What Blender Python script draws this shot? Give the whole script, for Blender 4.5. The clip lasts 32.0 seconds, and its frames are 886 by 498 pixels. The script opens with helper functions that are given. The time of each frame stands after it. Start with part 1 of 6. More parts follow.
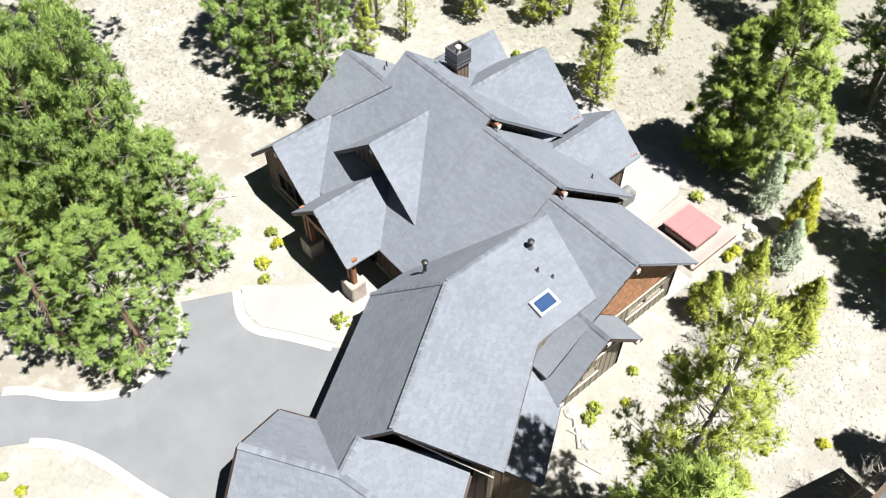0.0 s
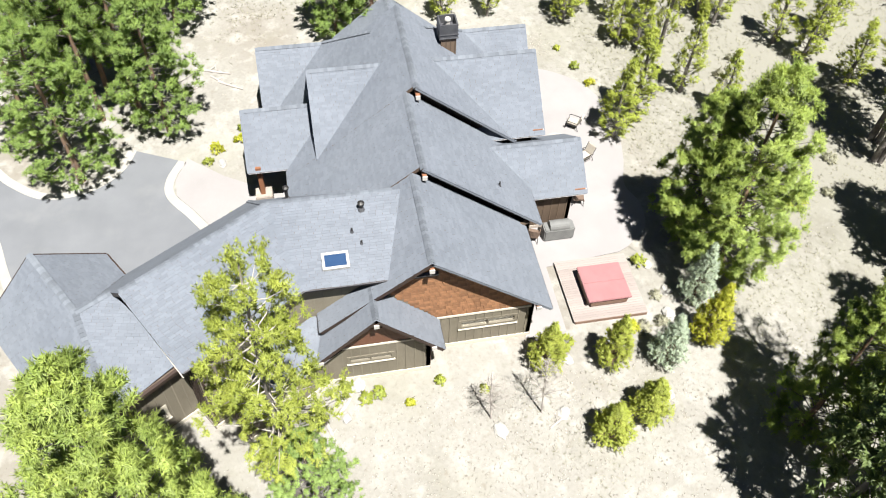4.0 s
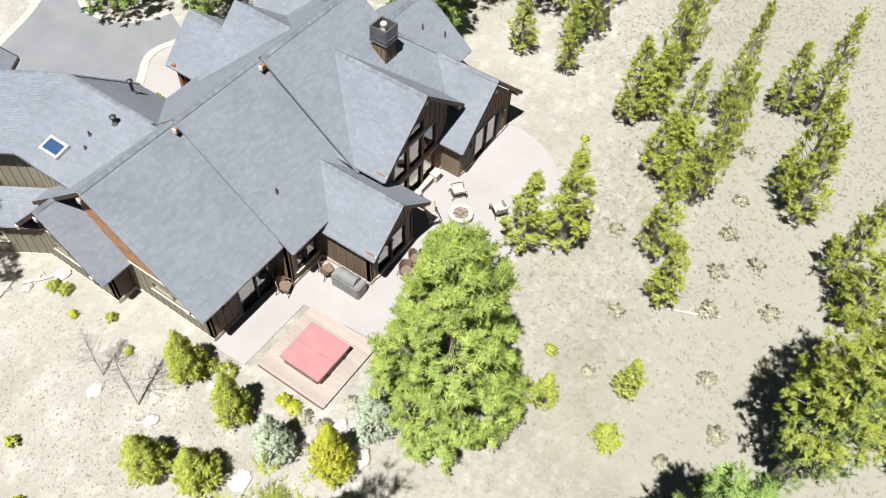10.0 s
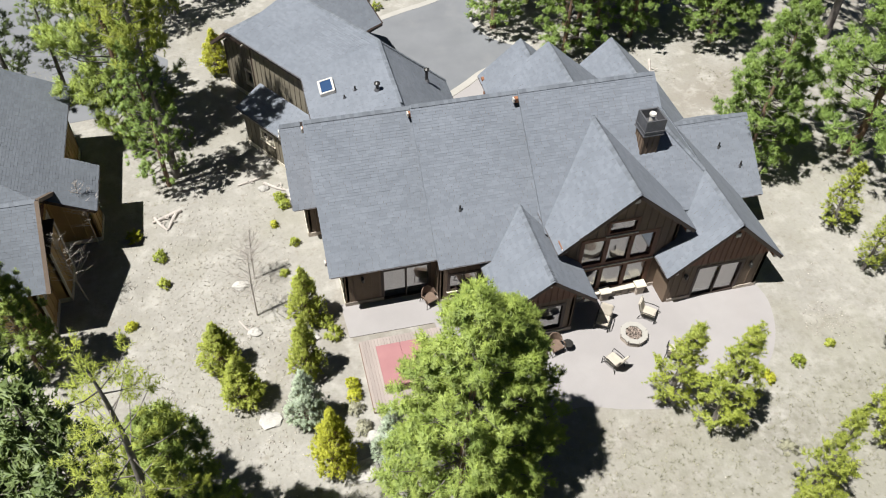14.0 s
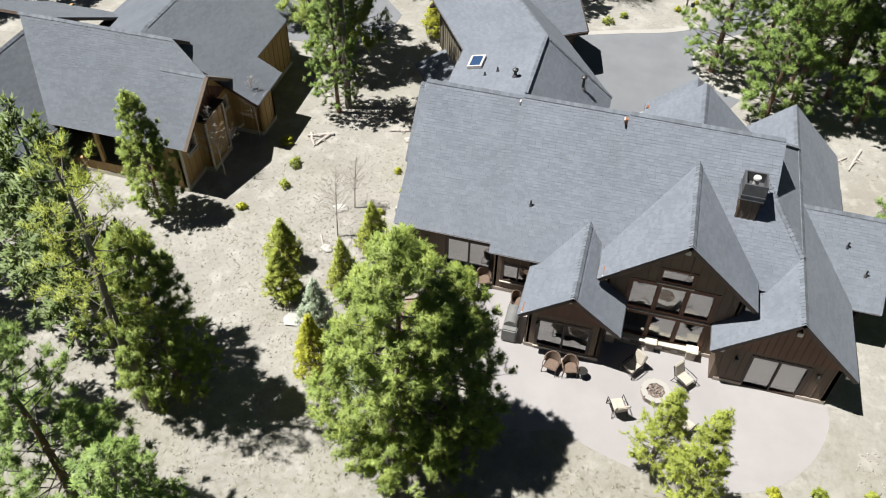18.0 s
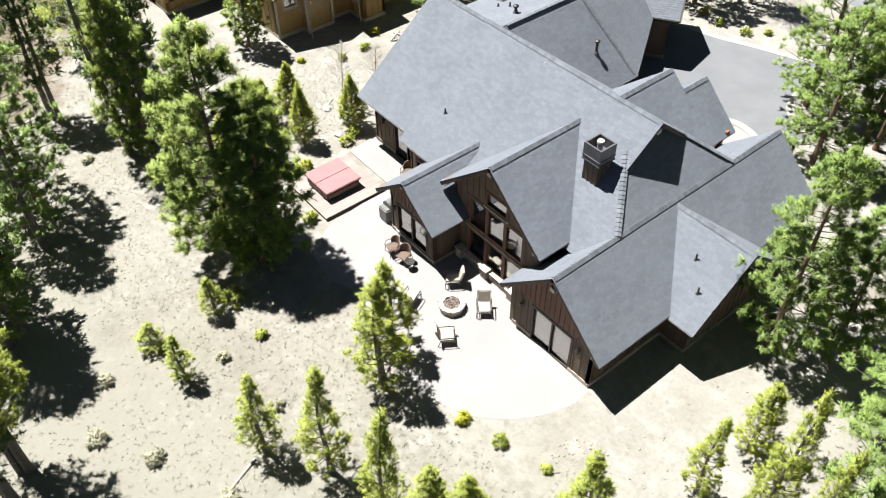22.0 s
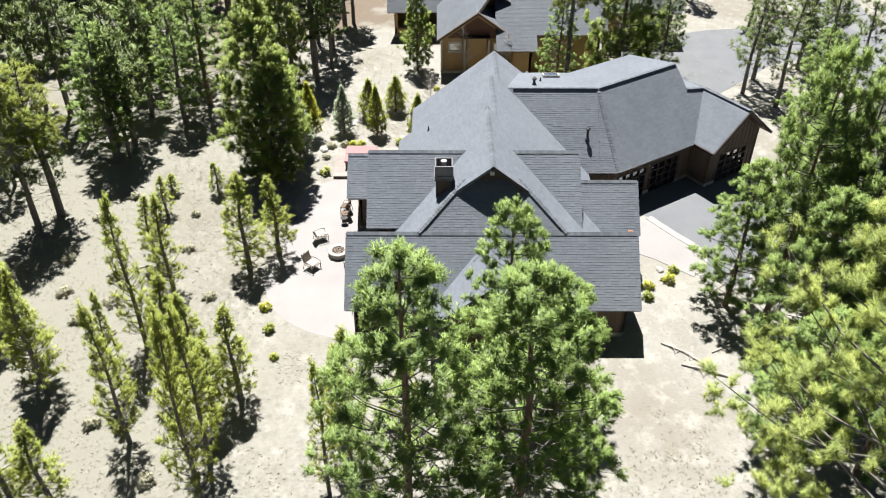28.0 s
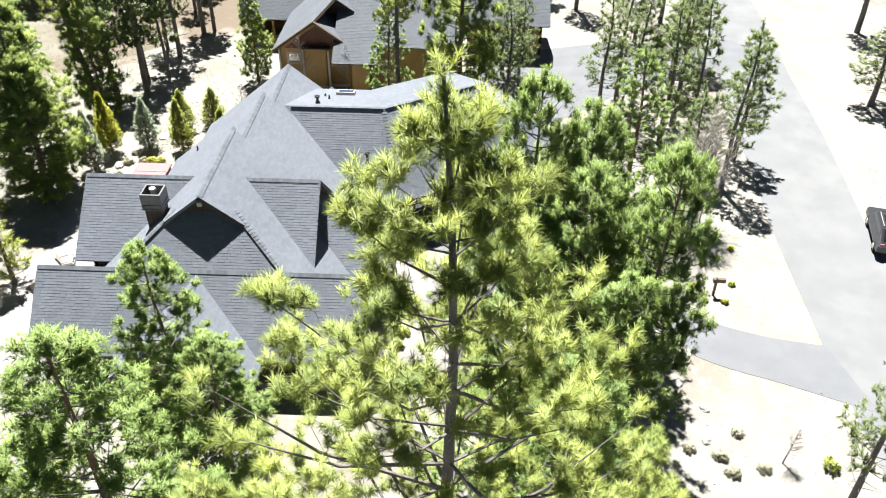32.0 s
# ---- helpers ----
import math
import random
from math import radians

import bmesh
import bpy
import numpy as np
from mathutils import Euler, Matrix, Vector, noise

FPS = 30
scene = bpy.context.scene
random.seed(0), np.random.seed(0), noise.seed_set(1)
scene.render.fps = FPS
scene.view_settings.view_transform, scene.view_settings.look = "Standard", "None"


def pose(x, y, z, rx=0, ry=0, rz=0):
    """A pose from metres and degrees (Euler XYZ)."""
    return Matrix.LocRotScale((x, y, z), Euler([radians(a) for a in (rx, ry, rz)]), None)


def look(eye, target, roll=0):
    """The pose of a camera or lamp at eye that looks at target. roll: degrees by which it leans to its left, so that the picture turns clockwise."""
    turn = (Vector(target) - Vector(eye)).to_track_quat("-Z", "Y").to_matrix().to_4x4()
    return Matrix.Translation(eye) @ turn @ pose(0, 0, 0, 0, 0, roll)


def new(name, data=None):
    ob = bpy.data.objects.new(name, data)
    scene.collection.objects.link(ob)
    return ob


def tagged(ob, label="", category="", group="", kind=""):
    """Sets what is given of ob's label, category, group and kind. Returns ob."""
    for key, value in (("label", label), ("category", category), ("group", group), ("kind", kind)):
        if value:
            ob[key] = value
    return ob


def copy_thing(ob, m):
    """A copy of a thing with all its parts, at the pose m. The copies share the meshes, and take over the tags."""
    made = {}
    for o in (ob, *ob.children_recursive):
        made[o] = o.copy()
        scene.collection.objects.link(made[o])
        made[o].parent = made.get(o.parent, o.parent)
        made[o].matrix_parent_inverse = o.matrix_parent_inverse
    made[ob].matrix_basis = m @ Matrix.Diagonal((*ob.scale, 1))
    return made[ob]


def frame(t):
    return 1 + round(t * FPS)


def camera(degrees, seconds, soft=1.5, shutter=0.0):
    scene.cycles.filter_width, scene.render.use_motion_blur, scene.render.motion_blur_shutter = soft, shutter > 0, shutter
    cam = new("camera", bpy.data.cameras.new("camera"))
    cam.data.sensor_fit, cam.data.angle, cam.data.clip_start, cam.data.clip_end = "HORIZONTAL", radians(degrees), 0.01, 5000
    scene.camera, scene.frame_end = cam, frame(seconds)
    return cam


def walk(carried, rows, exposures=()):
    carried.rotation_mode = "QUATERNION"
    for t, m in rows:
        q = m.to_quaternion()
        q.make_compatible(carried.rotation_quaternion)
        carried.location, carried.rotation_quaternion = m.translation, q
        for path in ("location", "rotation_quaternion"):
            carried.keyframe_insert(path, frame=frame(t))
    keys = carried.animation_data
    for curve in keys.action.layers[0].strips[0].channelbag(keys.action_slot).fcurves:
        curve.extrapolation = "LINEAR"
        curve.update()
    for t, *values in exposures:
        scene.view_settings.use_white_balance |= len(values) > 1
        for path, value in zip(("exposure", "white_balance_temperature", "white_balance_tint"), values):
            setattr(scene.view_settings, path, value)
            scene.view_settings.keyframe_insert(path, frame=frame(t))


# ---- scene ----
cam = camera(57.4, 32.0, soft=1.1)
PATH = [
    (0, (-0.087, 4.139, 34.716), (-1.055, 4.97, 33.176), 0.3),
    (0.5, (1.149, 5.568, 35.093), (0.142, 6.356, 33.555), 0.9),
    (1, (2.707, 7.06, 34.974), (1.647, 7.808, 33.452), 1.9),
    (1.5, (3.966, 9.211, 35.037), (2.867, 9.884, 33.508), 2.0),
    (2, (5.388, 11.297, 35.005), (4.253, 11.892, 33.47), 2.3),
    (2.5, (6.491, 13.378, 34.964), (5.331, 13.896, 33.419), 2.5),
    (4.5, (9.763, 22.64, 33.807), (8.512, 22.842, 32.259), 3.2),
    (5, (9.869, 24.508, 33.748), (8.614, 24.644, 32.197), 4.2),
    (5.5, (9.905, 27.016, 34.239), (8.656, 27.052, 32.677), 4.0),
    (6, (9.839, 29.707, 34.202), (8.583, 29.645, 32.647), 3.6),
    (6.5, (8.796, 32.308, 34.384), (7.566, 32.176, 32.812), 4.1),
    (7, (7.834, 35.021, 34.136), (6.62, 34.812, 32.561), 4.0),
    (7.5, (6.614, 37.087, 33.794), (5.418, 36.829, 32.212), 4.9),
    (8, (5.374, 39.321, 33.779), (4.201, 39.006, 32.19), 5.7),
    (8.5, (3.718, 42.248, 33.414), (2.578, 41.829, 31.824), 4.4),
    (9, (2.132, 45.399, 32.601), (1.019, 44.852, 31.031), 2.3),
    (9.5, (0.705, 46.878, 33.252), (-0.369, 46.299, 31.667), 3.6),
    (10, (-0.816, 48.705, 33.007), (-1.856, 48.06, 31.425), 3.4),
    (10.5, (-1.866, 50.058, 32.589), (-2.886, 49.358, 31.017), 3.4),
    (11, (-2.715, 51.642, 31.701), (-3.701, 50.833, 30.161), 3.1),
    (11.5, (-3.745, 52.628, 32.273), (-4.596, 51.703, 30.717), 0.9),
    (12, (-4.745, 53.108, 31.842), (-5.47, 52.072, 30.293), 0.4),
    (12.5, (-5.575, 53.779, 31.603), (-6.169, 52.65, 30.063), -0.1),
    (13, (-6.422, 54.295, 31.473), (-6.922, 53.098, 29.951), 1.1),
    (13.5, (-7.736, 54.752, 31.352), (-8.167, 53.486, 29.865), 1.9),
    (14, (-9.468, 55.141, 31.349), (-9.835, 53.83, 29.885), 1.8),
    (14.5, (-10.645, 55.313, 31.472), (-10.961, 53.983, 30.012), 1.1),
    (16.5, (-15.427, 56.183, 30.735), (-15.538, 54.791, 29.304), -0.5),
    (17, (-17.546, 56.318, 30.124), (-17.564, 54.914, 28.7), 0.0),
    (17.5, (-19.158, 56.658, 30.054), (-19.037, 55.261, 28.629), 1.4),
    (18, (-20.676, 57.656, 30.853), (-20.324, 56.306, 29.42), 1.4),
    (18.5, (-23.496, 57.703, 30.827), (-22.958, 56.418, 29.393), 1.3),
    (19, (-26.669, 56.964, 30.23), (-26.071, 55.699, 28.802), 1.6),
    (19.5, (-29.825, 56.295, 30.017), (-29.18, 55.034, 28.606), 1.1),
    (20, (-32.907, 55.411, 29.842), (-32.229, 54.158, 28.438), 0.4),
    (20.5, (-35.78, 54.566, 29.914), (-35.081, 53.33, 28.507), -0.0),
    (21, (-38.755, 53.614, 29.657), (-38.016, 52.409, 28.243), 0.2),
    (21.5, (-41.258, 52.751, 29.82), (-40.321, 51.706, 28.394), -0.3),
    (22, (-44.456, 51.183, 29.758), (-43.358, 50.297, 28.34), -0.5),
    (22.5, (-47.346, 49.656, 29.523), (-46.236, 48.759, 28.122), 0.2),
    (23, (-49.775, 47.967, 29.537), (-48.649, 47.045, 28.166), -0.0),
    (23.5, (-52.162, 46.349, 29.672), (-50.995, 45.377, 28.371), 0.8),
    (24, (-54.258, 45.492, 30.197), (-52.915, 44.663, 28.969), 1.2),
    (24.5, (-56.177, 43.978, 29.612), (-54.649, 43.504, 28.412), -0.0),
    (25, (-58.006, 42.742, 29.921), (-56.437, 42.456, 28.714), 1.3),
    (25.5, (-59.152, 41.066, 29.572), (-57.581, 40.816, 28.361), 3.3),
    (27.5, (-65.085, 32.126, 31.407), (-63.502, 32.063, 30.186), 1.5),
    (28, (-65.259, 28.603, 31.022), (-63.663, 28.589, 29.817), 0.4),
    (28.5, (-65.622, 24.919, 31.026), (-64.017, 24.935, 29.833), 0.6),
    (29, (-64.832, 21.076, 30.597), (-63.222, 21.134, 29.411), -0.9),
    (29.5, (-62.71, 18.125, 29.706), (-61.11, 18.216, 28.509), -1.8),
    (30, (-61.77, 16.326, 29.592), (-60.172, 16.409, 28.393), -1.1),
    (30.5, (-61.51, 15.07, 29.586), (-59.902, 15.136, 28.398), -0.3),
    (31, (-60.943, 14.523, 29.541), (-59.335, 14.562, 28.353), 0.6),
    (31.5, (-60.384, 13.803, 29.586), (-58.779, 13.84, 28.394), 0.9),
    (32, (-60.016, 13.124, 29.748), (-58.415, 13.164, 28.549), 0.9),
]
walk(cam, [(t, look(eye, target, roll)) for t, eye, target, roll in PATH], exposures=[(0, 1.5), (2, 1.42), (6, 1.43), (8, 1.32), (9, 1.29), (12, 1.15), (13, 1.02), (14, 0.95), (17, 1.0), (19, 1.1), (21, 1.47), (23, 1.44), (24, 1.33), (25, 1.36), (28, 1.34), (30, 1.5), (31, 1.6), (32, 1.75)])

# ---- light ----
world = bpy.data.worlds.new("sky")
scene.world = world
world.use_nodes = True
wn = world.node_tree
sky = wn.nodes.new("ShaderNodeTexSky")
sky.sky_type = "NISHITA"
sky.sun_disc = False
SUN_WAY = Vector((-0.44, -0.11, -1.0)).normalized()
sky.sun_elevation = math.asin(-SUN_WAY.z)
sky.sun_rotation = math.atan2(-SUN_WAY.x, -SUN_WAY.y)
sky.altitude = 1900.0
sky.air_density = 0.22
sky.dust_density = 0.2
wn.links.new(sky.outputs[0], wn.nodes["Background"].inputs[0])
wn.nodes["Background"].inputs[1].default_value = 0.05
sun_data = bpy.data.lights.new("sun", "SUN")
sun_data.energy = 5.0
sun_data.angle = radians(0.55)
sun_data.color = (1.0, 0.985, 0.93)
sun = new("sun", sun_data)
sun.matrix_world = look((0, 0, 60), Vector((0, 0, 60)) + SUN_WAY)

# ---- materials ----


def material(name, low, high, rough=0.8, scale=2.0, fine=40.0, bump=0.3, metal=0.0, spread=0.35, third=None, per="none", amount=0.25, depth=0.02):
    """A procedural surface: two colours mixed by noise at two sizes, a bump, and a change of tone from piece to piece."""
    m = bpy.data.materials.new(name)
    m.use_nodes = True
    nt = m.node_tree
    bsdf = nt.nodes["Principled BSDF"]
    where = nt.nodes.new("ShaderNodeTexCoord")
    big = nt.nodes.new("ShaderNodeTexNoise")
    big.inputs["Scale"].default_value = scale
    big.inputs["Detail"].default_value = 5
    small = nt.nodes.new("ShaderNodeTexNoise")
    small.inputs["Scale"].default_value = fine
    small.inputs["Detail"].default_value = 3
    for n in (big, small):
        nt.links.new(where.outputs["Object"], n.inputs["Vector"])
    add = nt.nodes.new("ShaderNodeMath")
    add.operation = "MULTIPLY_ADD"
    nt.links.new(small.outputs["Fac"], add.inputs[0])
    add.inputs[1].default_value = 0.6
    nt.links.new(big.outputs["Fac"], add.inputs[2])
    ramp = nt.nodes.new("ShaderNodeMapRange")
    ramp.inputs["From Min"].default_value = 0.8 - spread
    ramp.inputs["From Max"].default_value = 0.8 + spread
    nt.links.new(add.outputs[0], ramp.inputs["Value"])
    mix = nt.nodes.new("ShaderNodeMix")
    mix.data_type = "RGBA"
    mix.inputs[6].default_value = (*low, 1)
    mix.inputs[7].default_value = (*high, 1)
    nt.links.new(ramp.outputs[0], mix.inputs[0])
    out = mix.outputs[2]
    if third:
        spot = nt.nodes.new("ShaderNodeTexNoise")
        spot.inputs["Scale"].default_value = scale * 0.27
        spot.inputs["Detail"].default_value = 6
        nt.links.new(where.outputs["Object"], spot.inputs["Vector"])
        cut = nt.nodes.new("ShaderNodeMapRange")
        cut.inputs["From Min"].default_value = 0.52
        cut.inputs["From Max"].default_value = 0.66
        nt.links.new(spot.outputs["Fac"], cut.inputs["Value"])
        mix3 = nt.nodes.new("ShaderNodeMix")
        mix3.data_type = "RGBA"
        nt.links.new(cut.outputs[0], mix3.inputs[0])
        nt.links.new(out, mix3.inputs[6])
        mix3.inputs[7].default_value = (*third, 1)
        out = mix3.outputs[2]
    if per != "none":
        if per == "object":
            rnd = nt.nodes.new("ShaderNodeObjectInfo").outputs["Random"]
        else:
            rnd = nt.nodes.new("ShaderNodeNewGeometry").outputs["Random Per Island"]
        tone = nt.nodes.new("ShaderNodeMapRange")
        tone.inputs["To Min"].default_value = 1 - amount
        tone.inputs["To Max"].default_value = 1 + amount
        nt.links.new(rnd, tone.inputs["Value"])
        hsv = nt.nodes.new("ShaderNodeHueSaturation")
        nt.links.new(tone.outputs[0], hsv.inputs["Value"])
        nt.links.new(out, hsv.inputs["Color"])
        out = hsv.outputs[0]
    nt.links.new(out, bsdf.inputs["Base Color"])
    bsdf.inputs["Roughness"].default_value = rough
    bsdf.inputs["Metallic"].default_value = metal
    if bump:
        b = nt.nodes.new("ShaderNodeBump")
        b.inputs["Strength"].default_value = bump
        b.inputs["Distance"].default_value = depth
        nt.links.new(add.outputs[0], b.inputs["Height"])
        nt.links.new(b.outputs[0], bsdf.inputs["Normal"])
    return m


def needle_material(name, low, high, glow=0.3, amount=0.2):
    """Needles and leaves: two greens by noise, each blade a little different, letting some light through."""
    m = material(name, low, high, rough=0.55, scale=1.3, fine=9.0, bump=0, per="island", amount=amount, spread=0.25)
    nt = m.node_tree
    bsdf = nt.nodes["Principled BSDF"]
    source = bsdf.inputs["Base Color"].links[0].from_socket
    leak = nt.nodes.new("ShaderNodeBsdfTranslucent")
    warm = nt.nodes.new("ShaderNodeMix")
    warm.data_type = "RGBA"
    warm.blend_type = "MULTIPLY"
    warm.inputs[0].default_value = 1
    warm.inputs[7].default_value = (1.25, 1.2, 0.5, 1)
    nt.links.new(source, warm.inputs[6])
    nt.links.new(warm.outputs[2], leak.inputs[0])
    both = nt.nodes.new("ShaderNodeMixShader")
    both.inputs[0].default_value = glow
    nt.links.new(bsdf.outputs[0], both.inputs[1])
    nt.links.new(leak.outputs[0], both.inputs[2])
    nt.links.new(both.outputs[0], nt.nodes["Material Output"].inputs[0])
    return m


def glass_material(name, tint):
    m = bpy.data.materials.new(name)
    m.use_nodes = True
    b = m.node_tree.nodes["Principled BSDF"]
    b.inputs["Base Color"].default_value = (*tint, 1)
    b.inputs["Roughness"].default_value = 0.02
    b.inputs["Transmission Weight"].default_value = 1.0
    b.inputs["IOR"].default_value = 2.5
    return m


SHINGLE = material("roof_shingle", (0.114, 0.127, 0.152), (0.148, 0.163, 0.193), 0.9, 0.5, 26, 0.35, per="island", amount=0.08)
DARK_SHINGLE = material("dark_roof_shingle", (0.085, 0.095, 0.113), (0.112, 0.124, 0.146), 0.9, 0.5, 26, 0.35, per="island", amount=0.08)
RIDGE_CAP = material("ridge_shingle", (0.105, 0.116, 0.138), (0.142, 0.156, 0.18), 0.9, 0.8, 30, 0.3, per="island", amount=0.2)
FLASHING = material("roof_flashing", (0.09, 0.09, 0.10), (0.16, 0.16, 0.17), 0.5, 3, 30, 0.1, metal=0.6)
# light and shade put into siding tones: olive on sunward walls, brown on others
SIDING = material("brown_siding", (0.075, 0.05, 0.034), (0.135, 0.095, 0.066), 0.75, 0.8, 22, 0.3, per="object", amount=0.2)
SUNLIT_SIDING = material("sunlit_olive_siding", (0.125, 0.108, 0.08), (0.195, 0.172, 0.132), 0.75, 0.8, 22, 0.3, per="object", amount=0.12)
SIDING_TAN = material("tan_siding", (0.30, 0.19, 0.075), (0.42, 0.28, 0.12), 0.75, 0.8, 22, 0.3, per="object", amount=0.12)
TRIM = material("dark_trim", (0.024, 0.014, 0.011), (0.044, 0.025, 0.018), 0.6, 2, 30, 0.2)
REDWOOD = material("redwood_board", (0.085, 0.034, 0.020), (0.15, 0.066, 0.038), 0.65, 2, 30, 0.25)
TRIM_PALE = material("pale_trim", (0.42, 0.38, 0.31), (0.56, 0.52, 0.44), 0.6, 2, 30, 0.15)
CEDAR = material("cedar_shingle", (0.17, 0.078, 0.037), (0.29, 0.145, 0.072), 0.8, 3, 40, 0.4, per="object", amount=0.25)
SOFFIT = material("soffit_board", (0.06, 0.038, 0.027), (0.10, 0.065, 0.045), 0.7, 2, 25, 0.2)
CAPMETAL = material("beam_cap_metal", (0.36, 0.34, 0.32), (0.52, 0.5, 0.47), 0.45, 5, 40, 0.1)
TIMBER = material("timber_post", (0.16, 0.065, 0.035), (0.27, 0.12, 0.06), 0.65, 2, 25, 0.3)
STONE = material("ledge_stone", (0.20, 0.17, 0.15), (0.42, 0.36, 0.31), 0.85, 3, 25, 0.6, per="object", amount=0.35)
CONCRETE = material("patio_concrete", (0.225, 0.211, 0.211), (0.27, 0.254, 0.254), 0.85, 0.5, 18, 0.12, third=(0.262, 0.242, 0.24))
KERBSTONE = material("kerb_concrete", (0.265, 0.252, 0.234), (0.33, 0.315, 0.293), 0.85, 0.9, 18, 0.15)
ASPHALT = material("driveway_asphalt", (0.115, 0.12, 0.132), (0.155, 0.16, 0.174), 0.9, 0.5, 60, 0.25)
ROADTAR = material("road_asphalt", (0.135, 0.14, 0.148), (0.175, 0.18, 0.188), 0.9, 0.5, 60, 0.25)
GROUND = material("dry_ground", (0.193, 0.182, 0.162), (0.28, 0.268, 0.246), 0.95, 0.3, 5.0, 0.45, third=(0.185, 0.165, 0.141), depth=0.1)


def add_patches(m, scale, low, high, tint, strength, lie=None):
    """Further patches of another tone laid over a surface by noise."""
    nt = m.node_tree
    bsdf = nt.nodes["Principled BSDF"]
    source = bsdf.inputs["Base Color"].links[0].from_socket
    where = nt.nodes.new("ShaderNodeTexCoord")
    spot = nt.nodes.new("ShaderNodeTexNoise")
    spot.inputs["Scale"].default_value = scale
    spot.inputs["Detail"].default_value = 7
    spot.inputs["Roughness"].default_value = 0.62
    nt.links.new(where.outputs["Object"], spot.inputs["Vector"])
    cut = nt.nodes.new("ShaderNodeMapRange")
    cut.inputs["From Min"].default_value = low
    cut.inputs["From Max"].default_value = high
    cut.inputs["To Max"].default_value = strength
    amount = spot.outputs["Fac"]
    if lie:
        # more of it on one side of a line across the land
        dot = nt.nodes.new("ShaderNodeVectorMath")
        dot.operation = "DOT_PRODUCT"
        nt.links.new(where.outputs["Object"], dot.inputs[0])
        dot.inputs[1].default_value = (lie[0], lie[1], 0)
        shift = nt.nodes.new("ShaderNodeMath")
        shift.use_clamp = True
        nt.links.new(dot.outputs["Value"], shift.inputs[0])
        shift.inputs[1].default_value = lie[2]
        both = nt.nodes.new("ShaderNodeMath")
        both.operation = "MULTIPLY_ADD"
        nt.links.new(shift.outputs[0], both.inputs[0])
        both.inputs[1].default_value = 0.35
        drop = nt.nodes.new("ShaderNodeMath")
        drop.operation = "MULTIPLY"
        nt.links.new(amount, drop.inputs[0])
        drop.inputs[1].default_value = 0.75
        nt.links.new(drop.outputs[0], both.inputs[2])
        amount = both.outputs[0]
    nt.links.new(amount, cut.inputs["Value"])
    mix = nt.nodes.new("ShaderNodeMix")
    mix.data_type = "RGBA"
    nt.links.new(cut.outputs[0], mix.inputs[0])
    nt.links.new(source, mix.inputs[6])
    mix.inputs[7].default_value = (*tint, 1)
    nt.links.new(mix.outputs[2], bsdf.inputs["Base Color"])


add_patches(GROUND, 0.9, 0.5, 0.66, (0.345, 0.33, 0.305), 0.6)
add_patches(GROUND, 0.16, 0.5, 0.64, (0.212, 0.203, 0.168), 0.6)
add_patches(GROUND, 2.6, 0.56, 0.70, (0.165, 0.14, 0.11), 0.55)
add_patches(GROUND, 0.12, 0.5, 0.58, (0.12, 0.088, 0.06), 0.85, (0.05, 0.05, -2.0))
add_patches(GROUND, 1.9, 0.45, 0.60, (0.155, 0.147, 0.118), 0.7, (-0.012, 0.05, -2.0))
add_patches(GROUND, 0.3, 0.45, 0.6, (0.22, 0.212, 0.18), 0.6, (-0.012, 0.05, -2.0))
add_patches(GROUND, 11.0, 0.58, 0.72, (0.13, 0.11, 0.085), 0.4)
add_patches(ASPHALT, 0.35, 0.52, 0.7, (0.19, 0.19, 0.195), 0.35)
add_patches(ROADTAR, 0.25, 0.5, 0.7, (0.20, 0.2, 0.2), 0.4)
add_patches(SHINGLE, 0.12, 0.5, 0.7, (0.172, 0.186, 0.214), 0.35)
add_patches(CONCRETE, 0.22, 0.5, 0.7, (0.298, 0.282, 0.282), 0.5)
GLASS = glass_material("window_glass", (0.93, 0.95, 0.96))
BLIND = material("window_blind", (0.50, 0.43, 0.35), (0.60, 0.53, 0.44), 0.8, 3, 40, 0.1)
DARK = material("dark_room", (0.03, 0.025, 0.022), (0.05, 0.045, 0.04), 0.9, 2, 20, 0.1)
BARK = material("pine_bark", (0.10, 0.062, 0.042), (0.24, 0.15, 0.10), 0.9, 1.5, 14, 0.7)
DEADWOOD = material("grey_deadwood", (0.28, 0.25, 0.23), (0.45, 0.41, 0.38), 0.9, 3, 20, 0.5)
PINE = needle_material("pine_needles", (0.118, 0.195, 0.047), (0.315, 0.42, 0.112), 0.28, 0.16)
# front-lit copy of the pine needles, the sun's yellow put into its colour
PINE_SUNNY = needle_material("sunlit_pine_needles", (0.155, 0.225, 0.044), (0.38, 0.455, 0.105), 0.28, 0.16)
PINE_DARK = needle_material("dark_pine_needles", (0.092, 0.14, 0.045), (0.20, 0.255, 0.09))
PINE_LIGHT = needle_material("young_pine_needles", (0.2, 0.25, 0.033), (0.395, 0.435, 0.08))
PINE_NEAR = needle_material("ponderosa_needles", (0.15, 0.21, 0.046), (0.42, 0.47, 0.12), 0.3, 0.2)
GREYBARK = material("grey_pine_bark", (0.085, 0.075, 0.07), (0.19, 0.17, 0.155), 0.9, 2, 16, 0.6)
SPRUCE_BLUE = needle_material("blue_spruce_needles", (0.29, 0.36, 0.26), (0.46, 0.52, 0.41), 0.2)
SPRUCE_GOLD = needle_material("golden_spruce_needles", (0.33, 0.35, 0.025), (0.50, 0.50, 0.05))
SPRUCE_GREEN = needle_material("green_spruce_needles", (0.24, 0.285, 0.04), (0.42, 0.455, 0.08))
SAGE = needle_material("sagebrush_leaf", (0.27, 0.265, 0.19), (0.42, 0.405, 0.31), 0.2)
